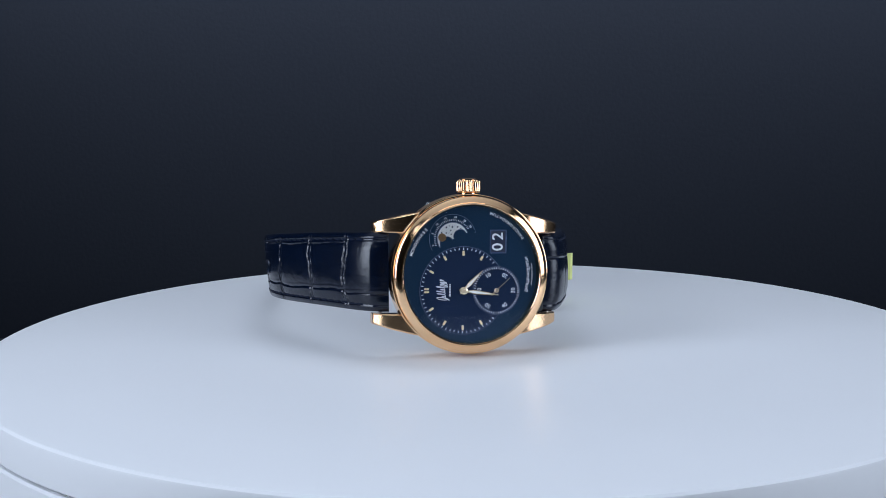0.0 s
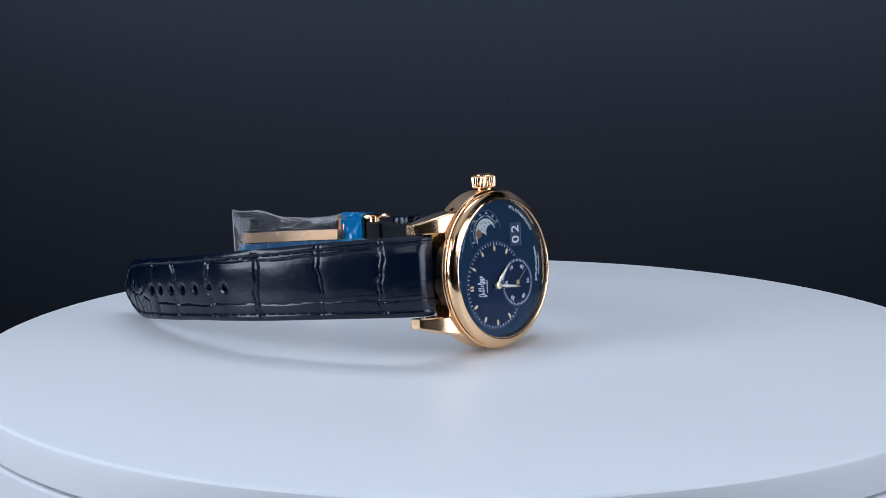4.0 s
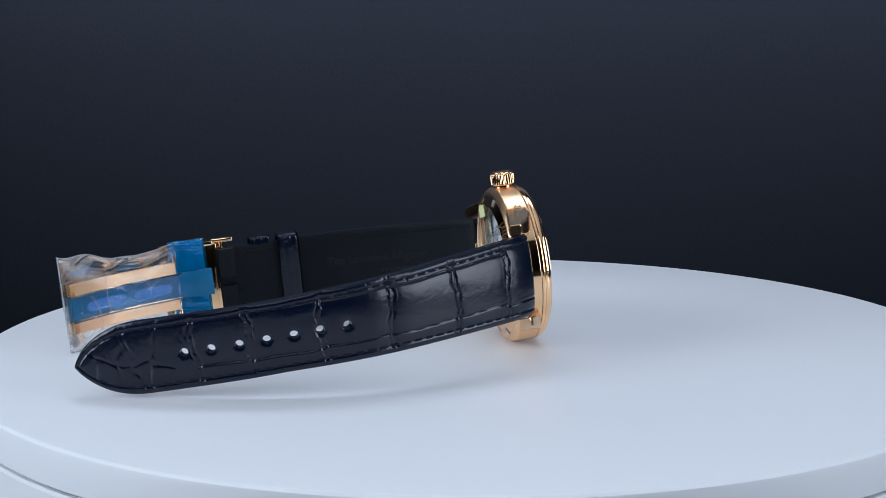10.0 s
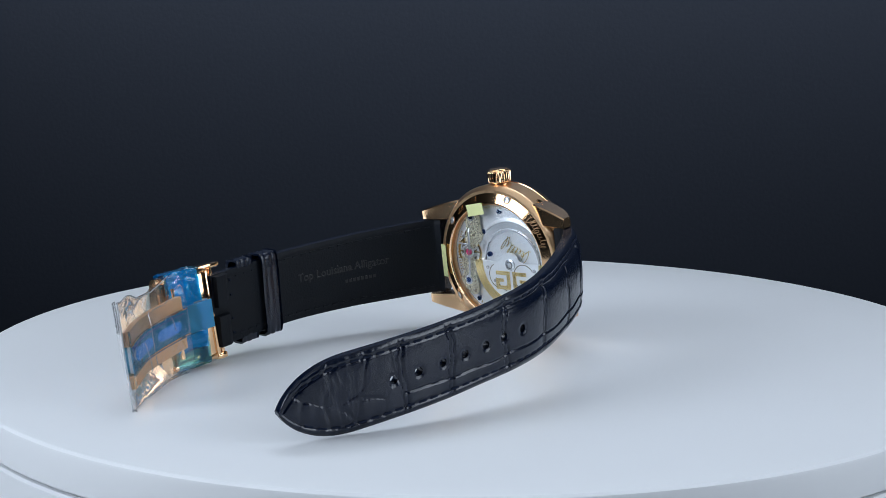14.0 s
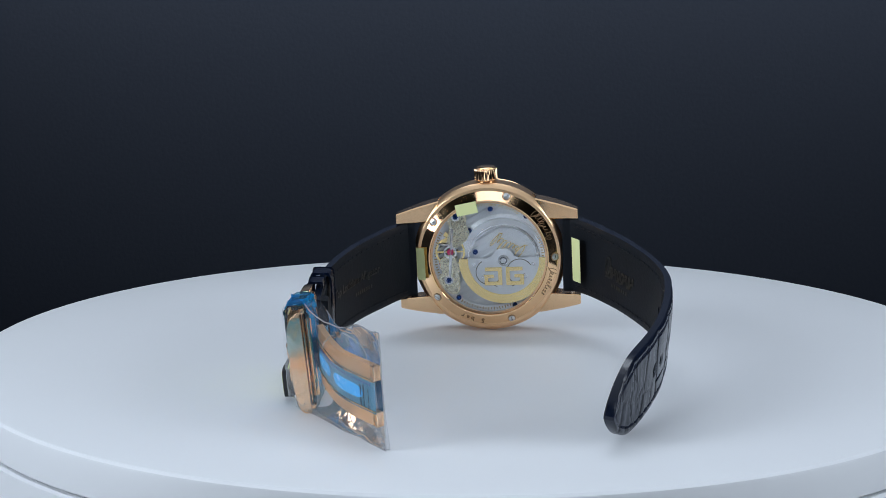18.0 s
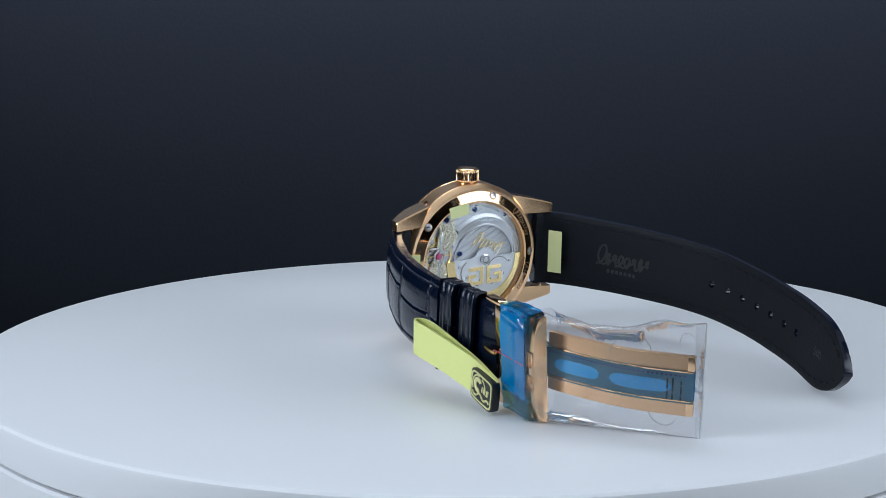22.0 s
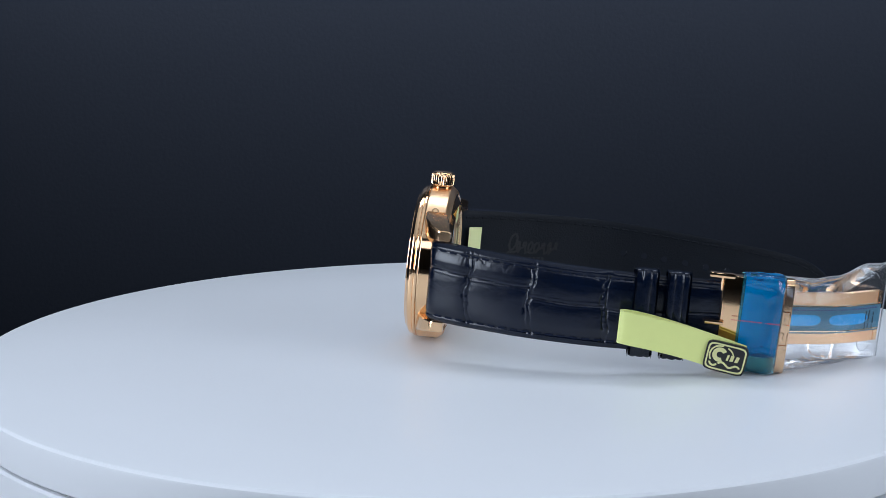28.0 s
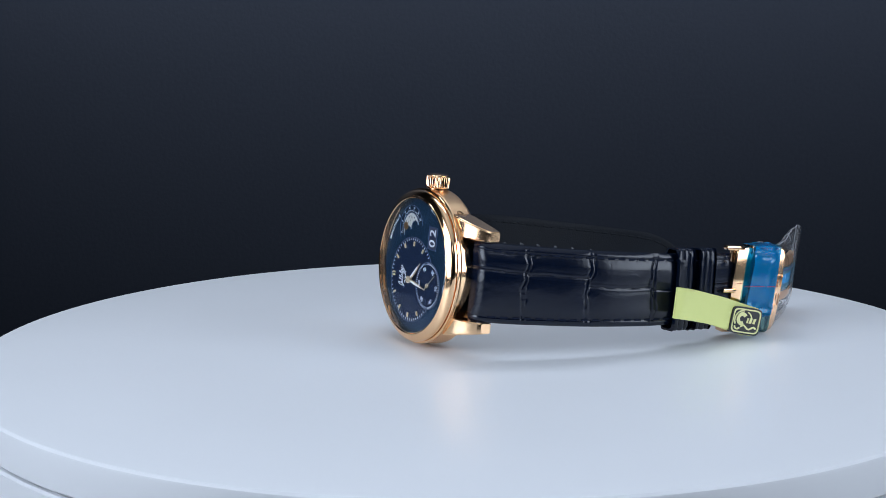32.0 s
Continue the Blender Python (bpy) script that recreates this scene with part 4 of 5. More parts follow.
_, LEN_GUESS = frames_along(LONG, lambda s: (1, 1), 60)
LS, LL = frames_along(LONG, long_width, 560)
hole_s = []
for k in range(7):
    zz = -81.75 + 6.0 * k
    hole_s.append(min(LS, key=lambda st: abs(st[0].z - zz))[6])
holes = [(s, 0.0, 0.95) for s in hole_s]
leather = croc([12, 27.5, 45, 61, 77, 89.5], [(-0.55,), (0.72, -0.5), (0.7, -0.52), (0.74, -0.48), (-0.5,), (-0.45,), ()], 0.7, 11, 88)


def relief(s, v, hw):
    """The long half's leather, pressed in round each punched hole."""
    h = leather(s, v, hw)
    for q in hole_s:
        d = math.hypot(s - q, v)
        if d < 3:
            h -= 0.26 * math.exp(-((d - 0.9) / 0.55) ** 2)
    return h


o, i, place_l = strap_bodies(LS, 1, relief, holes)
long_strap = wpart("strap_long", o, LEATHER, "navy blue alligator strap half with seven punched holes", 40)
part("lining", i, LINING, long_strap, "matt black leather lining", smooth=40)
part("stitching", stitches(place_l, LS, LL, 6.0, LL - 5, 1.7, 0), THREAD, long_strap, "navy thread stitching", smooth=None)
part("stitching", stitches(place_l, LS, LL, 4.5, LL - 5, 1.9, 1), LINING, long_strap, "dark thread stitching on the lining", smooth=None)

# short strap with the folding clasp, from the six o'clock lugs
SHORT = [(0.0, -19.6, 1.9, 1, 0, 0), (0.05, -22.3, 1.2, 1, 0, 0), (0.1, -25.0, -3.0, 1, 0, 0), (0.2, -27.6, -9.0, 1, 0.0, 0), (0.5, -32.3, -22, 1, 0.03, 0), (0.8, -35.0, -36, 1, 0.05, 0), (1.0, -35.3, -47, 1, 0.05, 0), (1.1, -34.4, -58, 1, 0.05, 0), (1.2, -33.2, -69, 1, 0.05, 0)]


def short_width(s):
    return 10.0 - 0.9 * min(1, s / 60), 3.7 - 1.4 * min(1, s / 45)


SS, SL = frames_along(SHORT, short_width, 380)
relief = croc([13, 29, 47, 64], [(0.35,), (0.3,), (0.05,), (0.0,), (0.1,)], 0.7, 23)
o, i, place_s = strap_bodies(SS, -1, relief)
short_strap = wpart("strap_short", o, LEATHER, "navy blue alligator strap half running to the clasp", 40)
part("lining", i, LINING, short_strap, "matt black leather lining with embossed lettering", smooth=40)
part("stitching", stitches(place_s, SS, SL, 4.5, SL - 14, 1.7, 0), THREAD, short_strap, "navy thread stitching", smooth=None)
part("stitching", stitches(place_s, SS, SL, 4.5, SL - 3, 1.9, 1), LINING, short_strap, "dark thread stitching on the lining", smooth=None)
for sy, st in ((1, 1.2), (-1, 1.2)):
    wpart("spring_bar", lathe([(0, -10.2), (0.5, -10.2), (0.5, 10.2), (0, 10.2)], 20, Matrix.Translation((0, sy * 21.8, st)) @ Matrix.Rotation(radians(90), 4, "Y")), STEEL, "steel spring bar", 30)


def on_strap(stations, s, side, lift):
    k = min(len(stations) - 2, max(0, int(s / stations[1][6])))
    mid, t, up, nor, hw, th, _ = stations[k]
    m = Matrix.Identity(4)
    m.col[0][:3], m.col[1][:3], m.col[2][:3] = t, up, t.cross(up)
    m.col[3][:3] = mid + nor * side * (th / 2 + lift)
    return m


# strap keepers
SIDE = -1 if SS[40][3].dot(Vector(on_strap(SS, 20, 0, 0).col[2][:3])) > 0 else 1
def keeper(s0, wide, seed, inside=1.0):
    m = on_strap(SS, s0 + wide / 2, 0, 0)
    hw, th = 9.6, 2.6
    ringpts = []
    for a in range(0, 360, 6):
        c, s = math.cos(radians(a)), math.sin(radians(a))
        e = 0.35
        ringpts.append(((hw + 0.55) * math.copysign(abs(c) ** e, c), (th / 2 + 0.75) * math.copysign(abs(s) ** e, s)))
    rings = []
    prof = [(-0.5, -0.9), (-0.5, 0.1), (-0.46, 0.45), (-0.36, 0.7), (-0.24, 0.68), (-0.17, 0.5), (-0.1, 0.7), (0.04, 0.8), (0.15, 0.62), (0.2, 0.48), (0.26, 0.64), (0.38, 0.7), (0.46, 0.45), (0.5, 0.1), (0.5, -0.9)]
    for f, bulge in prof:
        r = []
        for y, z in ringpts:
            wob = 0.26 * noise.noise((f * 5, y * 0.5 + seed, z)) + 0.12 * noise.noise((f * 9, y * 1.5 + seed, z))
            r.append(m @ Vector((f * wide, y + math.copysign(0.6 * bulge + 0.3 * wob, y), (z if z * SIDE > 0 else z * inside) + math.copysign(bulge * (1.1 if z * SIDE > 0 else 0.5 * inside) + wob * inside, z))))
        rings.append(r)
    return loft(rings, caps=False)


wpart("keeper", keeper(53.2, 5.6, 1), LEATHER, "navy leather strap keeper", 50)
wpart("keeper", keeper(60.7, 5.6, 2, 0.45), LEATHER, "navy leather strap keeper", 50)

# embossed lettering on the lining
EMBOSS = surface("embossed_leather", (0.0012, 0.0014, 0.0018), 0.34, specular=0.45)


def pressed(bm, stations, place, side, parent, label):
    for v in bm.verts:
        st = stations[min(len(stations) - 1, int(v.co.x / stations[1][6]))]
        v.co = place(v.co.x, v.co.y / st[4], 1) - st[3] * side * (0.03 + v.co.z)
    part("embossing", bm, EMBOSS, parent, label, smooth=None)


for word, s0 in (("Top", 43.0), ("Louisiana", 34.0), ("Alligator", 22.5)):
    pressed(lettering(word, 3.0, Matrix.Translation((s0, 1.2, 0)) @ Matrix.Rotation(math.pi, 4, "X") @ Matrix.Rotation(math.pi, 4, "Z"), 0.03), SS, place_s, -1, short_strap, "embossed word " + word)
for k in range(8):
    bm = bmesh.new()
    add_box(bm, 22 + 1.2 * k, -2.4, 0, 0.8, 0.9, 0.05)
    pressed(bm, SS, place_s, -1, short_strap, "small unreadable embossed stroke")
mark = script(8, 1.55, 12, 0.42)
bmesh.ops.transform(mark, matrix=Matrix.Translation((26.5, -0.6, 0)) @ Matrix.Diagonal((1.25, 1.9, 1, 1)), verts=mark.verts)
pressed(mark, LS, place_l, 1, long_strap, "embossed maker's mark drawn as unreadable loops")
pressed(lettering("500", 2.6, Matrix.Translation((LL - 13.5, -0.4, 0)), 0.04), LS, place_l, 1, long_strap, "embossed number 500")
for k in range(7):
    bm = bmesh.new()
    add_box(bm, 23.0 + 1.3 * k, -3.6, 0, 0.8, 0.9, 0.05)
    pressed(bm, LS, place_l, 1, long_strap, "small unreadable embossed stroke")
# the turned-over strap end at the buckle, slotted for the tongue
for sy in (1, -1):
    fold = []
    for k in range(7):
        st = on_strap(SS, SL - 4.4 + 0.7 * k, 0, 0)
        th = 1.05 + 0.5 * math.sin(math.pi * min(1, k / 2) / 2)
        fold.append([st @ Vector((0, sy * y, -SIDE * z)) for y, z in ((1.0, 0.9), (8.6, 0.9), (8.9, 1.1), (8.8, 1.1 + th), (1.2, 1.1 + th))])
    part("turned_end", loft(fold), LINING, short_strap, "turned-over leather end at the buckle", smooth=40)
    for y in (3.0, 6.6):
        st = on_strap(SS, SL - 6.0, 0, 0)
        part("end_stitch", box(0, sy * y, -SIDE * 1.3, 0.5, 0.5, 0.5, 0.1, st), THREAD, short_strap)

# pale stickers
wpart("sticker", box(0, 0, 0, 11.6, 3.9, 0.1, 0.02, Matrix.Translation((-0.1, 23.0, -3.95)) @ Matrix.Rotation(radians(-58), 4, "X")), STICKER, "pale yellow film sticker on the strap lining", None)
wpart("sticker", box(0, 0, 0, 8.8, 2.4, 0.1, 0.02, Matrix.Translation((-0.9, -18.0, -0.5)) @ Matrix.Rotation(radians(-20), 4, "X")), STICKER, "pale yellow film sticker beside the caseback", None)

# ---- folding clasp ----
CM = Matrix.Translation((1.1, -33.9, -75.5)) @ Matrix.Rotation(radians(-2.8), 4, "Z")


def cpart(name, bm, mat, label="", parent=None):
    bmesh.ops.transform(bm, matrix=CM, verts=bm.verts)
    return wpart(name, bm, mat, label, 35, parent)


cpart("clasp_cover", box(0, -0.9, 1.15, 22.4, 1.3, 13.7, 0.3), GOLD_SOFT, "rose gold clasp cover under blue film")
part_bar = prism([(-11.6, 0.9)] + [(11.6 * math.sin(radians(a)), 0.9 - 3.4 * math.cos(radians(a)) ** 0.45) for a in range(-84, 85, 7)] + [(11.6, 0.9)], -8.2, -6.2, 0.3)
cpart("clasp_bar", part_bar, GOLD_LUG, "thick bevelled rose gold bar of the clasp")
for sx in (1, -1):
    cpart("clasp_side", box(sx * 10.6, 0.3, -0.4, 1.2, 2.6, 12.8, 0.3), GOLD_SOFT, "rose gold clasp side wall")
cpart("clasp_plate", box(0, 0.95, 4.9, 21.6, 0.9, 3.2, 0.25), GOLD_SOFT, "rose gold end plate of the clasp")
cpart("clasp_end", box(0, 0.4, -5.4, 20.0, 1.2, 1.0, 0.3), GOLD_SOFT, "rose gold cross bar of the clasp")
cpart("clasp_buckle", merge(box(11.0, -0.6, 8.6, 1.2, 2.2, 6.0, 0.4), box(-11.0, 0.2, 7.4, 1.6, 3.0, 3.0, 0.4), box(0, 1.2, 6.4, 21.0, 1.2, 1.2, 0.3)), GOLD_SOFT, "rose gold buckle frame")
bm = lathe([(0, -10.6), (0.6, -10.6), (0.6, 10.6), (0, 10.6)], 16, Matrix.Translation((0, 0.6, 8.2)) @ Matrix.Rotation(radians(90), 4, "Y"))
cpart("buckle_bar", bm, GOLD, "rose gold buckle bar")
cpart("tongue", box(-0.3, -2.1, 9.4, 1.1, 0.8, 4.4, 0.3), GOLD, "rose gold buckle tongue")
strokes = []
for sg in (1, -1):
    for x, z, w, h in ((4.1, 0.0, 0.26, 2.0), (1.0, -0.45 * sg, 0.26, 1.1), (2.55, 1.0, 3.3, 0.26), (2.55, -1.0, 3.3, 0.26), (1.9, 0.1 * sg, 1.6, 0.24)):
        strokes.append(box(sg * x, -2.62, -6.9 + z, w, 0.3, h, 0.06))
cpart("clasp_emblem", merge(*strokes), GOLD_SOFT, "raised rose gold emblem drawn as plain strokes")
# panels under the film carry the shade of the clasp's hollow as dark colour
HOLLOW_SHADE = surface("clasp_hollow_shade", (0.02, 0.03, 0.05), 0.3, 0.5)
cpart("clasp_hollow_panel", prism([(-4.4, -2.4), (6.8, -2.4), (7.6, -1.2), (7.6, 1.2), (6.4, 2.2), (-3.4, 2.2), (-4.4, 1.4)], 1.55, 2.0, 0.12, Matrix.Rotation(radians(90), 4, "X") @ Matrix.Translation((0.6, -1.2, 0))), HOLLOW_SHADE, "dark panel painting the shade in the clasp hollow")
cpart("clasp_hollow_panel", box(1.0, 1.15, -0.6, 9.0, 0.5, 5.0, 0.2), HOLLOW_SHADE, "dark panel painting the shade in the clasp hollow")
for sx in (1, -1):
    cpart("push_button", box(sx * 11.3, 0.1, 0.2, 1.0, 2.0, 4.2, 0.35), GOLD_SOFT, "rose gold push button of the clasp")
    cpart("hinge_lug", box(sx * 4.9, 1.5, -2.0, 1.6, 1.5, 6.0, 0.3), GOLD_SOFT, "rose gold hinge lug of the clasp")
cpart("hinge_pin", lathe([(0, -8.6), (0.7, -8.6), (0.7, 8.6), (0, 8.6)], 20, Matrix.Translation((0, 1.7, -4.6)) @ Matrix.Rotation(radians(90), 4, "Y")), GOLD, "rose gold hinge pin")
# blade: two gold rails with a bridge at the end, blue film between
BL = [(2.0, -31.0, -70.6), (2.0, -30.6, -77.5), (2.0, -27.3, -87.2), (2.0, -22.2, -97.6), (2.0, -13.8, -107.6)]
bl, _ = spline(BL, 30)


def rail(x0, x1, thick, s0=0, s1=30, lift=0.0):
    rings = []
    for k in range(s0, s1 + 1):
        a, b = bl[max(0, k - 1)], bl[min(30, k + 1)]
        t = (b - a).normalized()
        nor = t.cross(Vector((1, 0, 0))).normalized()
        c = bl[k] + nor * lift
        rings.append([c + Vector((x, 0, 0)) + nor * z for x, z in ((x0, -thick / 2), (x1, -thick / 2), (x1, thick / 2), (x0, thick / 2))])
    bm = loft(rings)
    bmesh.ops.bevel(bm, geom=[e for e in bm.edges if abs(e.verts[0].co.x - e.verts[1].co.x) < 1e-6], offset=0.12, segments=1, affect="EDGES")
    return bm


wpart("blade_rail", rail(3.2, 6.3, 1.3, 7), GOLD_SATIN, "brushed rose gold rail of the folding blade")
wpart("blade_rail", rail(-6.3, -3.2, 1.3, 7), GOLD_SATIN, "brushed rose gold rail of the folding blade")
inner_blade = wpart("inner_blade", rail(-3.1, 3.1, 0.7, 0, 29, 0.0), STEEL, "steel inner blade under blue film")
for x0 in (-6.3, 3.2):
    wpart("blade_end", rail(x0, x0 + 3.1, 1.6, 29, 30), GOLD, "rose gold end block of the blade rail")
LIGHTFILM = clear("pale_blue_film", (0.35, 0.68, 0.82), (0.8, 0.9, 1.0), 0.6, 0.12, wrinkle=0.2, size=0.006, body=(0.30, 0.60, 0.72), share=0.55)
wpart("blade_film", rail(-3.6, 3.3, 0.08, 0, 30, 0.8), LIGHTFILM, "pale blue protective film on the blade")
AZURE = clear("azure_film", (0.20, 0.66, 0.92), (0.85, 0.95, 1.0), 1.0, 0.06, wrinkle=0.3, size=0.008, body=(0.06, 0.48, 0.74), share=0.45)
wpart("blade_film", rail(-3.6, 3.3, 0.08, 0, 30, -0.8), AZURE, "azure protective film on the blade")
for x0 in (-3.2, 3.0):
    for lift in (-0.95, 0.95):
        wpart("blade_lip", rail(x0, x0 + 0.25, 0.3, 6, 30, lift), GOLD, "fine polished lip of the blade")
slots = []
for s0, s1 in ((8.2, 16.0), (17.6, 26.8)):
    rings = []
    for k in range(25):
        u = 2 * k / 24 - 1
        q = s0 + (s1 - s0) * k / 24
        half = 1.35 * (1 - abs(u) ** 5) ** 0.5 + 0.02
        a, b = bl[int(q)], bl[min(30, int(q) + 1)]
        t = (b - a).normalized()
        nor = t.cross(Vector((1, 0, 0))).normalized()
        c = a.lerp(b, q - int(q)) + Vector((-0.3, 0, 0))
        rings.append([c + Vector((x, 0, 0)) + nor * z for x, z in ((-half, 0.3), (half, 0.3), (half, 0.88), (-half, 0.88))])
    slots.append(loft(rings))
inner_slots = merge(*[b.copy() for b in slots])
for v in inner_slots.verts:
    k = min(range(31), key=lambda i: (bl[i] - v.co).length)
    t = (bl[min(30, k + 1)] - bl[max(0, k - 1)]).normalized()
    nor = t.cross(Vector((1, 0, 0))).normalized()
    d = (v.co - bl[k]).dot(nor)
    v.co -= nor * (2 * d + 0.06)
part("blade_slot", inner_slots, surface("deep_blue_slot", (0.05, 0.26, 0.66), 0.25), inner_blade, "deep blue slots on the inside of the blade")
part("blade_slot", merge(*slots), surface("bright_blue_slot", (0.07, 0.46, 0.95), 0.25), inner_blade, "bright blue slots of the blade")

bm = bmesh.new()
for k in range(22, 88, 2):
    f = k / 3.0
    i0 = int(f)
    c = bl[i0].lerp(bl[min(30, i0 + 1)], f - i0)
    t = (bl[min(30, i0 + 1)] - bl[max(0, i0 - 1)]).normalized()
    nor = t.cross(Vector((1, 0, 0))).normalized()
    for lift in (0.88, -0.88):
        add_box(bm, 0, 0, 0, 0.42, 0.3, 0.06, Matrix.Translation(c + nor * lift + Vector((2.2, 0, 0))) @ nor.to_track_quat("Z", "X").to_matrix().to_4x4())
tagged(wpart("dotted_print", bm, surface("violet_ink", (0.10, 0.05, 0.22), 0.5), "dotted violet printed line on the blade film", None), kind="stuff")
bm = bmesh.new()
rnd = random.Random(8)
for f in (26.2, 27.0, 28.2):
    i0 = int(f)
    c = bl[i0].lerp(bl[min(30, i0 + 1)], f - i0)
    t = (bl[min(30, i0 + 1)] - bl[i0 - 1]).normalized()
    nor = t.cross(Vector((1, 0, 0))).normalized()
    for k in range(8):
        if rnd.random() < 0.85:
            add_box(bm, 0, 0, 0, 0.34, rnd.uniform(0.5, 0.8), 0.06, Matrix.Translation(c + nor * 0.9 + Vector((-2.6 + 0.55 * k, 0, 0))) @ nor.to_track_quat("Z", "X").to_matrix().to_4x4())
tagged(wpart("blade_print", bm, surface("dark_teal_ink", (0.02, 0.06, 0.08), 0.5), "unreadable dark print on the blade film", None), kind="stuff")
# blue protective film round the clasp
film = thing("protective_film", "crinkled translucent blue protective film wrapped round the clasp", "protective film")


def tube(sections):
    return loft(sections, caps=False)


def superring(cx, cy, rx, ry, z, n=64, e=0.3, seed=0.0, amp=0.0):
    out = []
    for k in range(n):
        a = 2 * math.pi * k / n
        c, s = math.cos(a), math.sin(a)
        w = amp * (noise.noise((3 * c + seed, 3 * s, z * 0.25)) + 0.45 * max(0, 1 - 5 * abs(noise.noise((2.2 * c + seed, 4 * s, z * 0.16 + 0.5 * c + 7)))))
        out.append(Vector((cx + (rx + w) * math.copysign(abs(c) ** e, c), cy + (ry + w) * math.copysign(abs(s) ** e, s), z)))
    return out


bm = tube([superring(2.2, -0.4, 9.6, 2.8, z, n=128, seed=4.0, amp=0.5) for z in np.linspace(3.3, -5.7, 40)])
bmesh.ops.transform(bm, matrix=CM, verts=bm.verts)
part("film_sleeve", bm, FILM, film, "deep blue film", WF, 40)
TEAL = clear("teal_film", (0.30, 0.70, 0.88), (0.9, 0.97, 1.0), 1.0, 0.06, wrinkle=0.25, size=0.005, body=(0.01, 0.32, 0.55), share=0.28)
rings = []
for z in np.linspace(3.9, -6.0, 16):
    rings.append(superring(0.2, -0.4, 11.9, 2.3, z, seed=9.0, amp=0.3))
bm = tube(rings)
bmesh.ops.transform(bm, matrix=CM, verts=bm.verts)
part("film_sleeve", bm, TEAL, film, "paler teal film layer", WF, 40)
bm = bmesh.new()
for k in range(22):
    add_box(bm, 1.2, -3.45, 5.4 - 0.52 * k, 0.28, 0.05, 0.3)
bmesh.ops.transform(bm, matrix=CM, verts=bm.verts)
tagged(part("dotted_print", bm, RED_INK, film, "dotted red printed line", WF), kind="stuff")

# clear bag over the clasp and blade
bag = thing("plastic_bag", "crumpled clear plastic bag taped over the watch clasp", "plastic bag")
rings = []
NB = 130
for k in range(NB + 1):
    f = k / NB
    z = -79.5 - 29.5 * f
    g = f
    cy = -33.2 + 20.2 * g ** 1.15
    ry = (3.6 + 2.2 * math.sin(math.pi * min(1, 2 * g) / 2)) * (1 - g) ** 0.8 + 1.4 * (1 - g ** 10) + 0.15
    top = 13.2 + 2.4 * g - 2.2 * math.sin(math.pi * min(1, 1.25 * g)) + 0.5 * noise.noise((g * 6, 1.0, 2.0))
    bot = -10.6 + 1.9 * g + 0.4 * noise.noise((g * 6, 4.0, 2.0))
    cx, rx = (top + bot) / 2, (top - bot) / 2
    ex, ey = 0.3 + 0.5 * min(1, 3 * f), 0.35 + 0.65 * min(1, 3 * f)
    ring_ = []
    for j in range(240):
        a = 2 * math.pi * j / 240
        c, s = math.cos(a), math.sin(a)
        fold = 0.7 * noise.noise((1.0 * c, 1.0 * s, z * 0.06))
        for q, amp in ((0.045, 0.4), (0.06, 0.3)):
            n_ = noise.noise((q * 14 * c + 5 * q, q * 14 * s, z * q))
            fold += amp * math.exp(-(n_ / 0.035) ** 2)
        w = fold * (1 - 0.6 * g) * min(1, 5 * f)
        ring_.append(Vector((cx + rx * math.copysign(abs(c) ** ex, c) + w * 0.4, cy + ry * math.copysign(abs(s) ** ey, s) + math.copysign(abs(w) * min(1, 4 * abs(s)), s), z)))
    rings.append(ring_)
bm = loft(rings, caps=False)
part("bag_sheet", bm, BAG, bag, "", WF, 45)
# half-white plastic: the glint of edges and folds is put into its colour
BAG_GLINT = clear("pale_plastic_glint", (0.9, 0.91, 0.92), (1, 1, 1), 1.0, 0.12, body=(0.9, 0.92, 0.95), share=0.5)


def cord(points, radius):
    out = []
    for k, c in enumerate(points):
        t = (points[min(len(points) - 1, k + 1)] - points[max(0, k - 1)]).normalized()
        u = t.orthogonal().normalized()
        w = t.cross(u)
        out.append([c + (u * math.cos(a) + w * math.sin(a)) * radius for a in (0, 1.26, 2.51, 3.77, 5.03)])
    return loft(out)


for line, radius in [([r[0] for r in rings], 0.14), ([r[120] for r in rings], 0.12), (rings[-1][:121], 0.16), ([r[30] for r in rings[5:70]], 0.08)]:
    part("bag_edge", cord(line, radius), BAG_GLINT, bag, "folded edge of the clear bag with painted glint", WF, 60)
# whitish cords on the sheet: painted glints along its creases
rnd = random.Random(11)
for start, row_, across, along, turn in ((12, 40, 14, 9, 4.2), (44, 62, 20, 10, 3.4), (72, 46, 24, 8, 4.0), (100, 70, 14, 10, 3.0), (112, 38, 10, 6, 5.6),
                                         (30, 170, 18, 9, 3.6), (78, 196, 22, 9, 3.2), (108, 160, 12, 7, 4.8)):
    phase = rnd.uniform(0, 6)
    bow = [(start + along * math.cos(phase + 0.5 * turn * k / 28) + 0.15 * k, row_ + across * math.sin(phase + 0.55 * turn * k / 28)) for k in range(29)]
    line = [rings[max(0, min(NB, round(f)))][round(j) % 240].copy() for f, j in bow]
    part("crease_glint", cord(line, 0.075), BAG_GLINT, bag, "painted glint along a fold of the clear bag", WF, 60)
fl = loft([[Vector((15.3, -15.2, -108.6)), Vector((15.9, -13.4, -109.0)), Vector((15.9, -13.3, -109.2)), Vector((15.2, -15.2, -108.8))],
           [Vector((3.0, -14.6, -108.8)), Vector((3.2, -12.8, -109.2)), Vector((3.2, -12.7, -109.4)), Vector((3.0, -14.6, -109.0))],
           [Vector((-8.4, -13.6, -108.4)), Vector((-8.8, -12.2, -108.4)), Vector((-8.8, -12.1, -108.6)), Vector((-8.5, -13.6, -108.6))]])
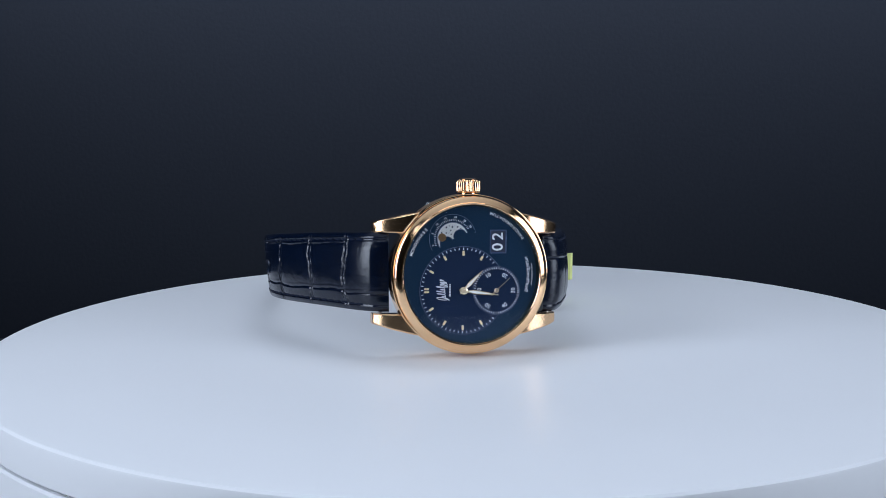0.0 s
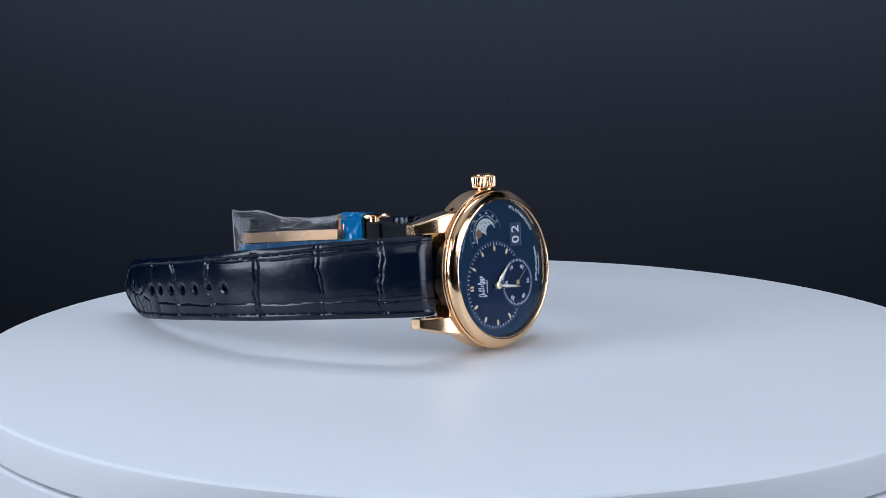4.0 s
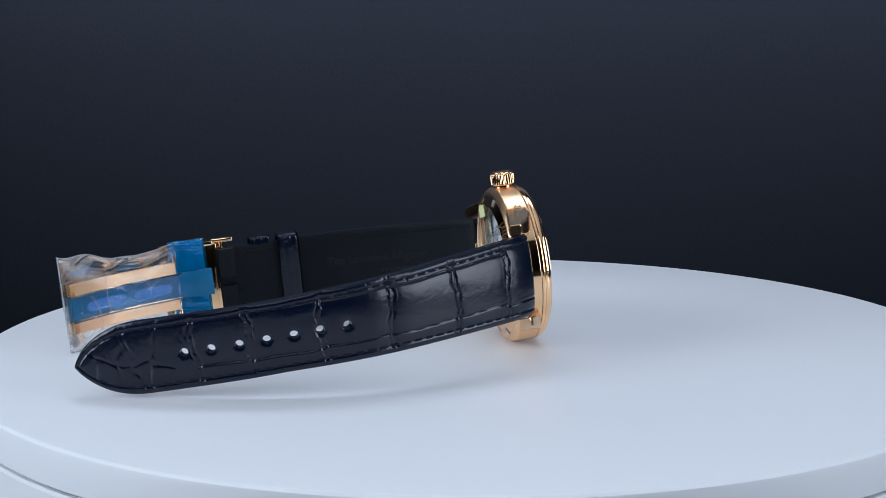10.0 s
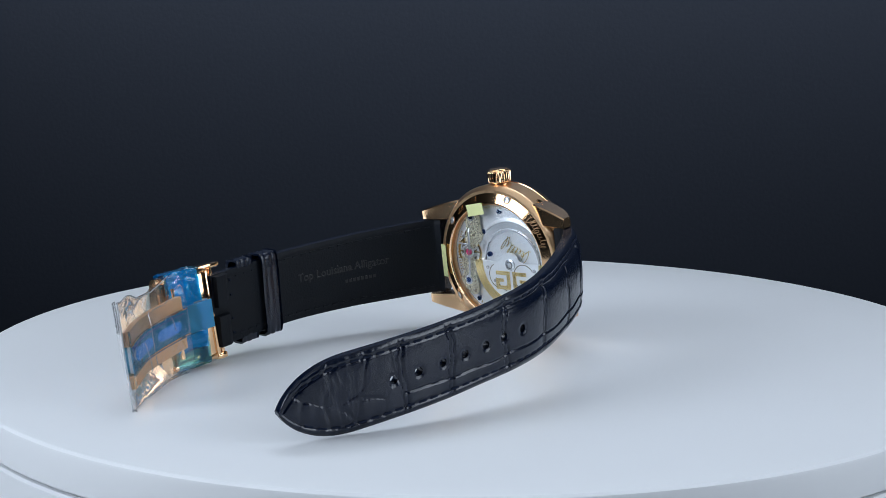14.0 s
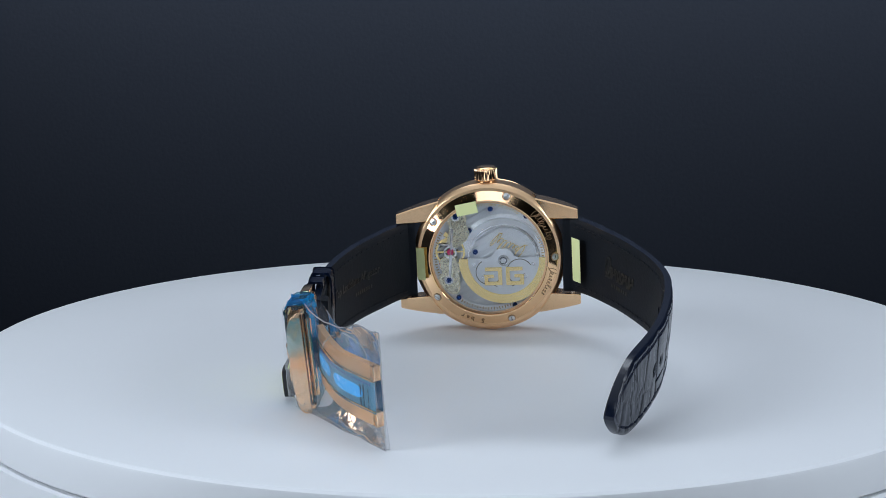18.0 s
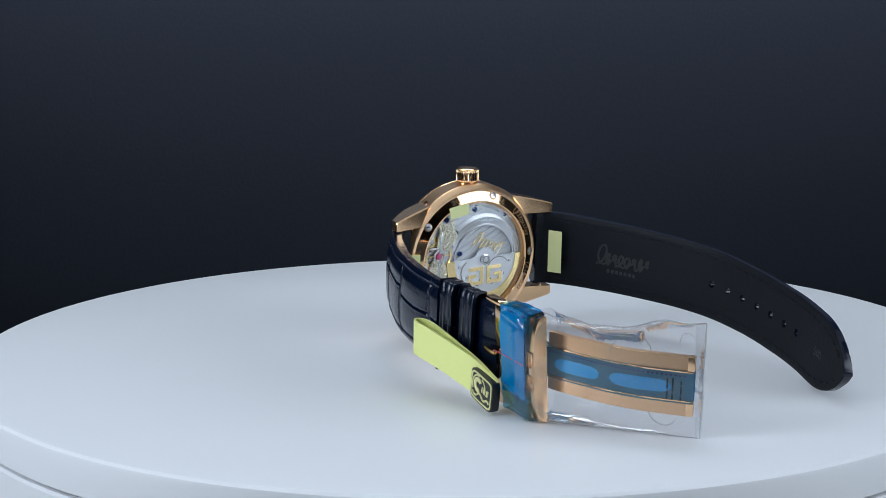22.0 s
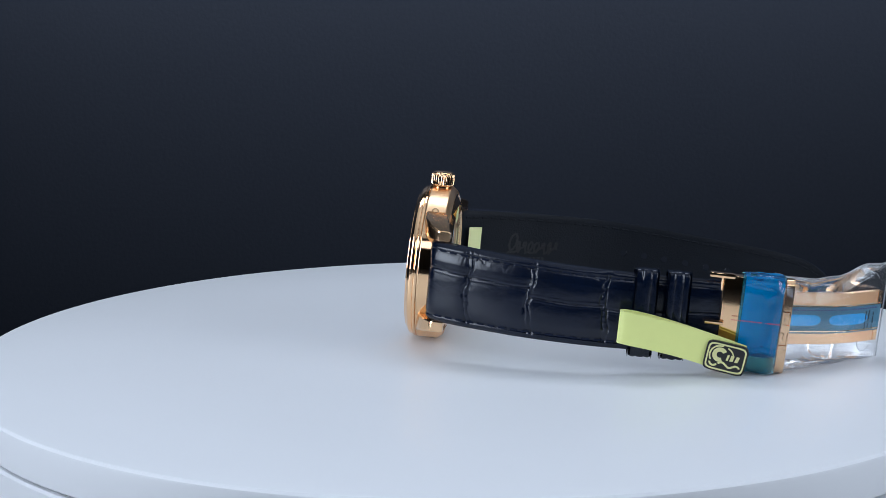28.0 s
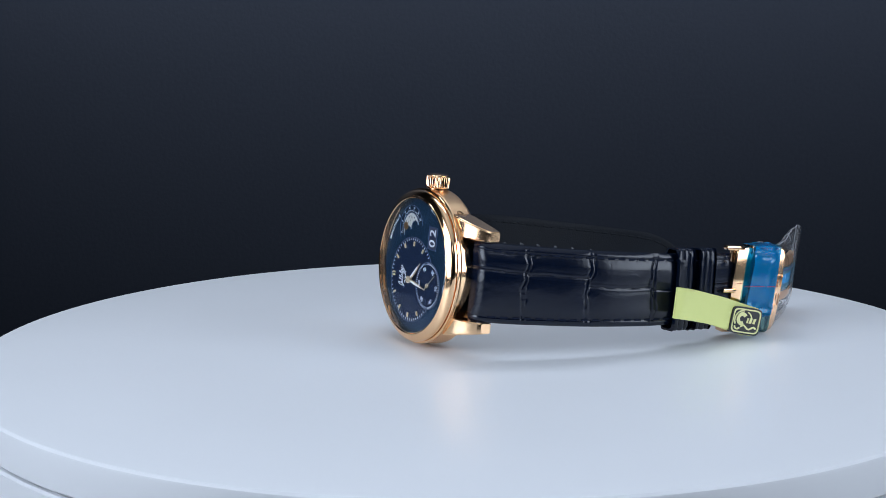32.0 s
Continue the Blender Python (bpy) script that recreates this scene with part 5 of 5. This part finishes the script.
part("bag_seam", fl, BAG, bag, "folded clear seam", WF, 40)

# hang tag looped round the strap
tag = thing("hang_tag", "pale yellow loop tag with a black and gold emblem", "tag")
path = [(-7.2, -38.2, -71.5), (-5.4, -38.3, -65.0), (-3.6, -39.1, -58.0), (-2.2, -39.6, -51.0), (-1.6, -40.0, -46.6), (-1.4, -41.0, -44.4), (-1.4, -42.3, -44.2), (-1.5, -43.0, -46.2), (-2.4, -41.8, -52.0), (-3.7, -40.4, -59.0), (-5.4, -39.0, -66.0), (-7.2, -38.9, -73.3)]
tl, _ = spline(path, 90)
rings = []
for k, c in enumerate(tl):
    t = (tl[min(90, k + 1)] - tl[max(0, k - 1)]).normalized()
    up = Vector((1, 0, 0))
    up = (up - up.dot(t) * t).normalized()
    nor = up.cross(t)
    hw = 3.85
    rings.append([c + up * hw + nor * 0.25, c + up * hw - nor * 0.25, c - up * hw - nor * 0.25, c - up * hw + nor * 0.25])
part("loop", loft(rings), TAG_MAT, tag, "pale yellow plastic strip", WF, 30)
eu = Vector((-0.12, -0.06, -0.99)).normalized()
ev = Vector((0.99, 0.0, -0.12)).normalized()
en = ev.cross(eu).normalized()
eu = en.cross(ev) * -1 if (en.cross(ev)).dot(eu) < 0 else en.cross(ev)
PL = Matrix(((eu.x, ev.x, en.x, -6.6), (eu.y, ev.y, en.y, -39.2), (eu.z, ev.z, en.z, -69.6), (0, 0, 0, 1)))
plate_bm = prism([(4.9 * math.copysign(abs(math.cos(a)) ** 0.3, math.cos(a)), 3.6 * math.copysign(abs(math.sin(a)) ** 0.3, math.sin(a))) for a in np.linspace(0, 2 * math.pi, 40, endpoint=False)], -0.9, 0.9, 0.15, PL)
emb = part("emblem_plate", plate_bm, BLACK_PLASTIC, tag, "black emblem plate", WF, 30)
sgn = -1 if (PL.to_3x3() @ Vector((0, 0, 1))).y > 0 else 1
zf = 0.9 * sgn
zz0, zz1 = min(zf, zf + 0.18 * sgn), max(zf, zf + 0.18 * sgn)
turns = np.linspace(0, 2 * math.pi, 49)
rim = [[(k * a_ * math.copysign(abs(math.cos(a)) ** 0.3, math.cos(a)), k * b_ * math.copysign(abs(math.sin(a)) ** 0.3, math.sin(a))) for a in turns] for k, a_, b_ in ((1, 4.5, 3.2), (1, 4.15, 2.85))]
bms = [prism([rim[0][k], rim[0][k + 1], rim[1][k + 1], rim[1][k]], zz0, zz1, 0, PL) for k in range(48) if math.dist(rim[0][k], rim[0][k + 1]) > 0.02]
bms.append(prism(arc_outline(0.75, 1.75, 35, 300, 20, -1.5, 0.5), zz0, zz1, 0, PL))
bms.append(prism(arc_outline(2.15, 2.5, 80, 215, 16, -1.5, 0.3), zz0, zz1, 0, PL))
bms.append(prism(arc_outline(2.2, 2.5, 20, 75, 10, -0.6, 0.1), zz0, zz1, 0, PL))
for x, w, lean in ((0.35, 0.45, 0.2), (1.35, 0.75, 0.2), (2.5, 0.75, 0.3)):
    bms.append(prism([(x - w / 2, -0.5), (x + w / 2, -0.5), (x + w / 2 + lean, 0.9), (x - w / 2 + lean, 0.9)], zz0, zz1, 0, PL))
for a0, a1, x, y, r in ((190, 330, -2.6, -1.4, 0.9), (20, 150, -0.6, -2.2, 1.0), (200, 330, 1.2, -1.2, 0.9), (30, 150, 2.8, -2.3, 0.9)):
    bms.append(prism(arc_outline(r - 0.22, r + 0.22, a0, a1, 10, x, y), zz0, zz1, 0, PL))
part("emblem", merge(*bms), TAG_GOLD, emb, "pale gold emblem drawn as plain shapes")


def motions():
    """The platter turns steadily and carries the watch, its bag, film and tag."""
    rows = [(t, pose(0, 0, 0, 0, 0, 15.1 + 8.975 * t)) for t in range(0, 33)]
    walk(platter, rows)
    walk(watch, rows)
    walk(film, rows)
    walk(bag, rows)
    walk(tag, rows)


motions()
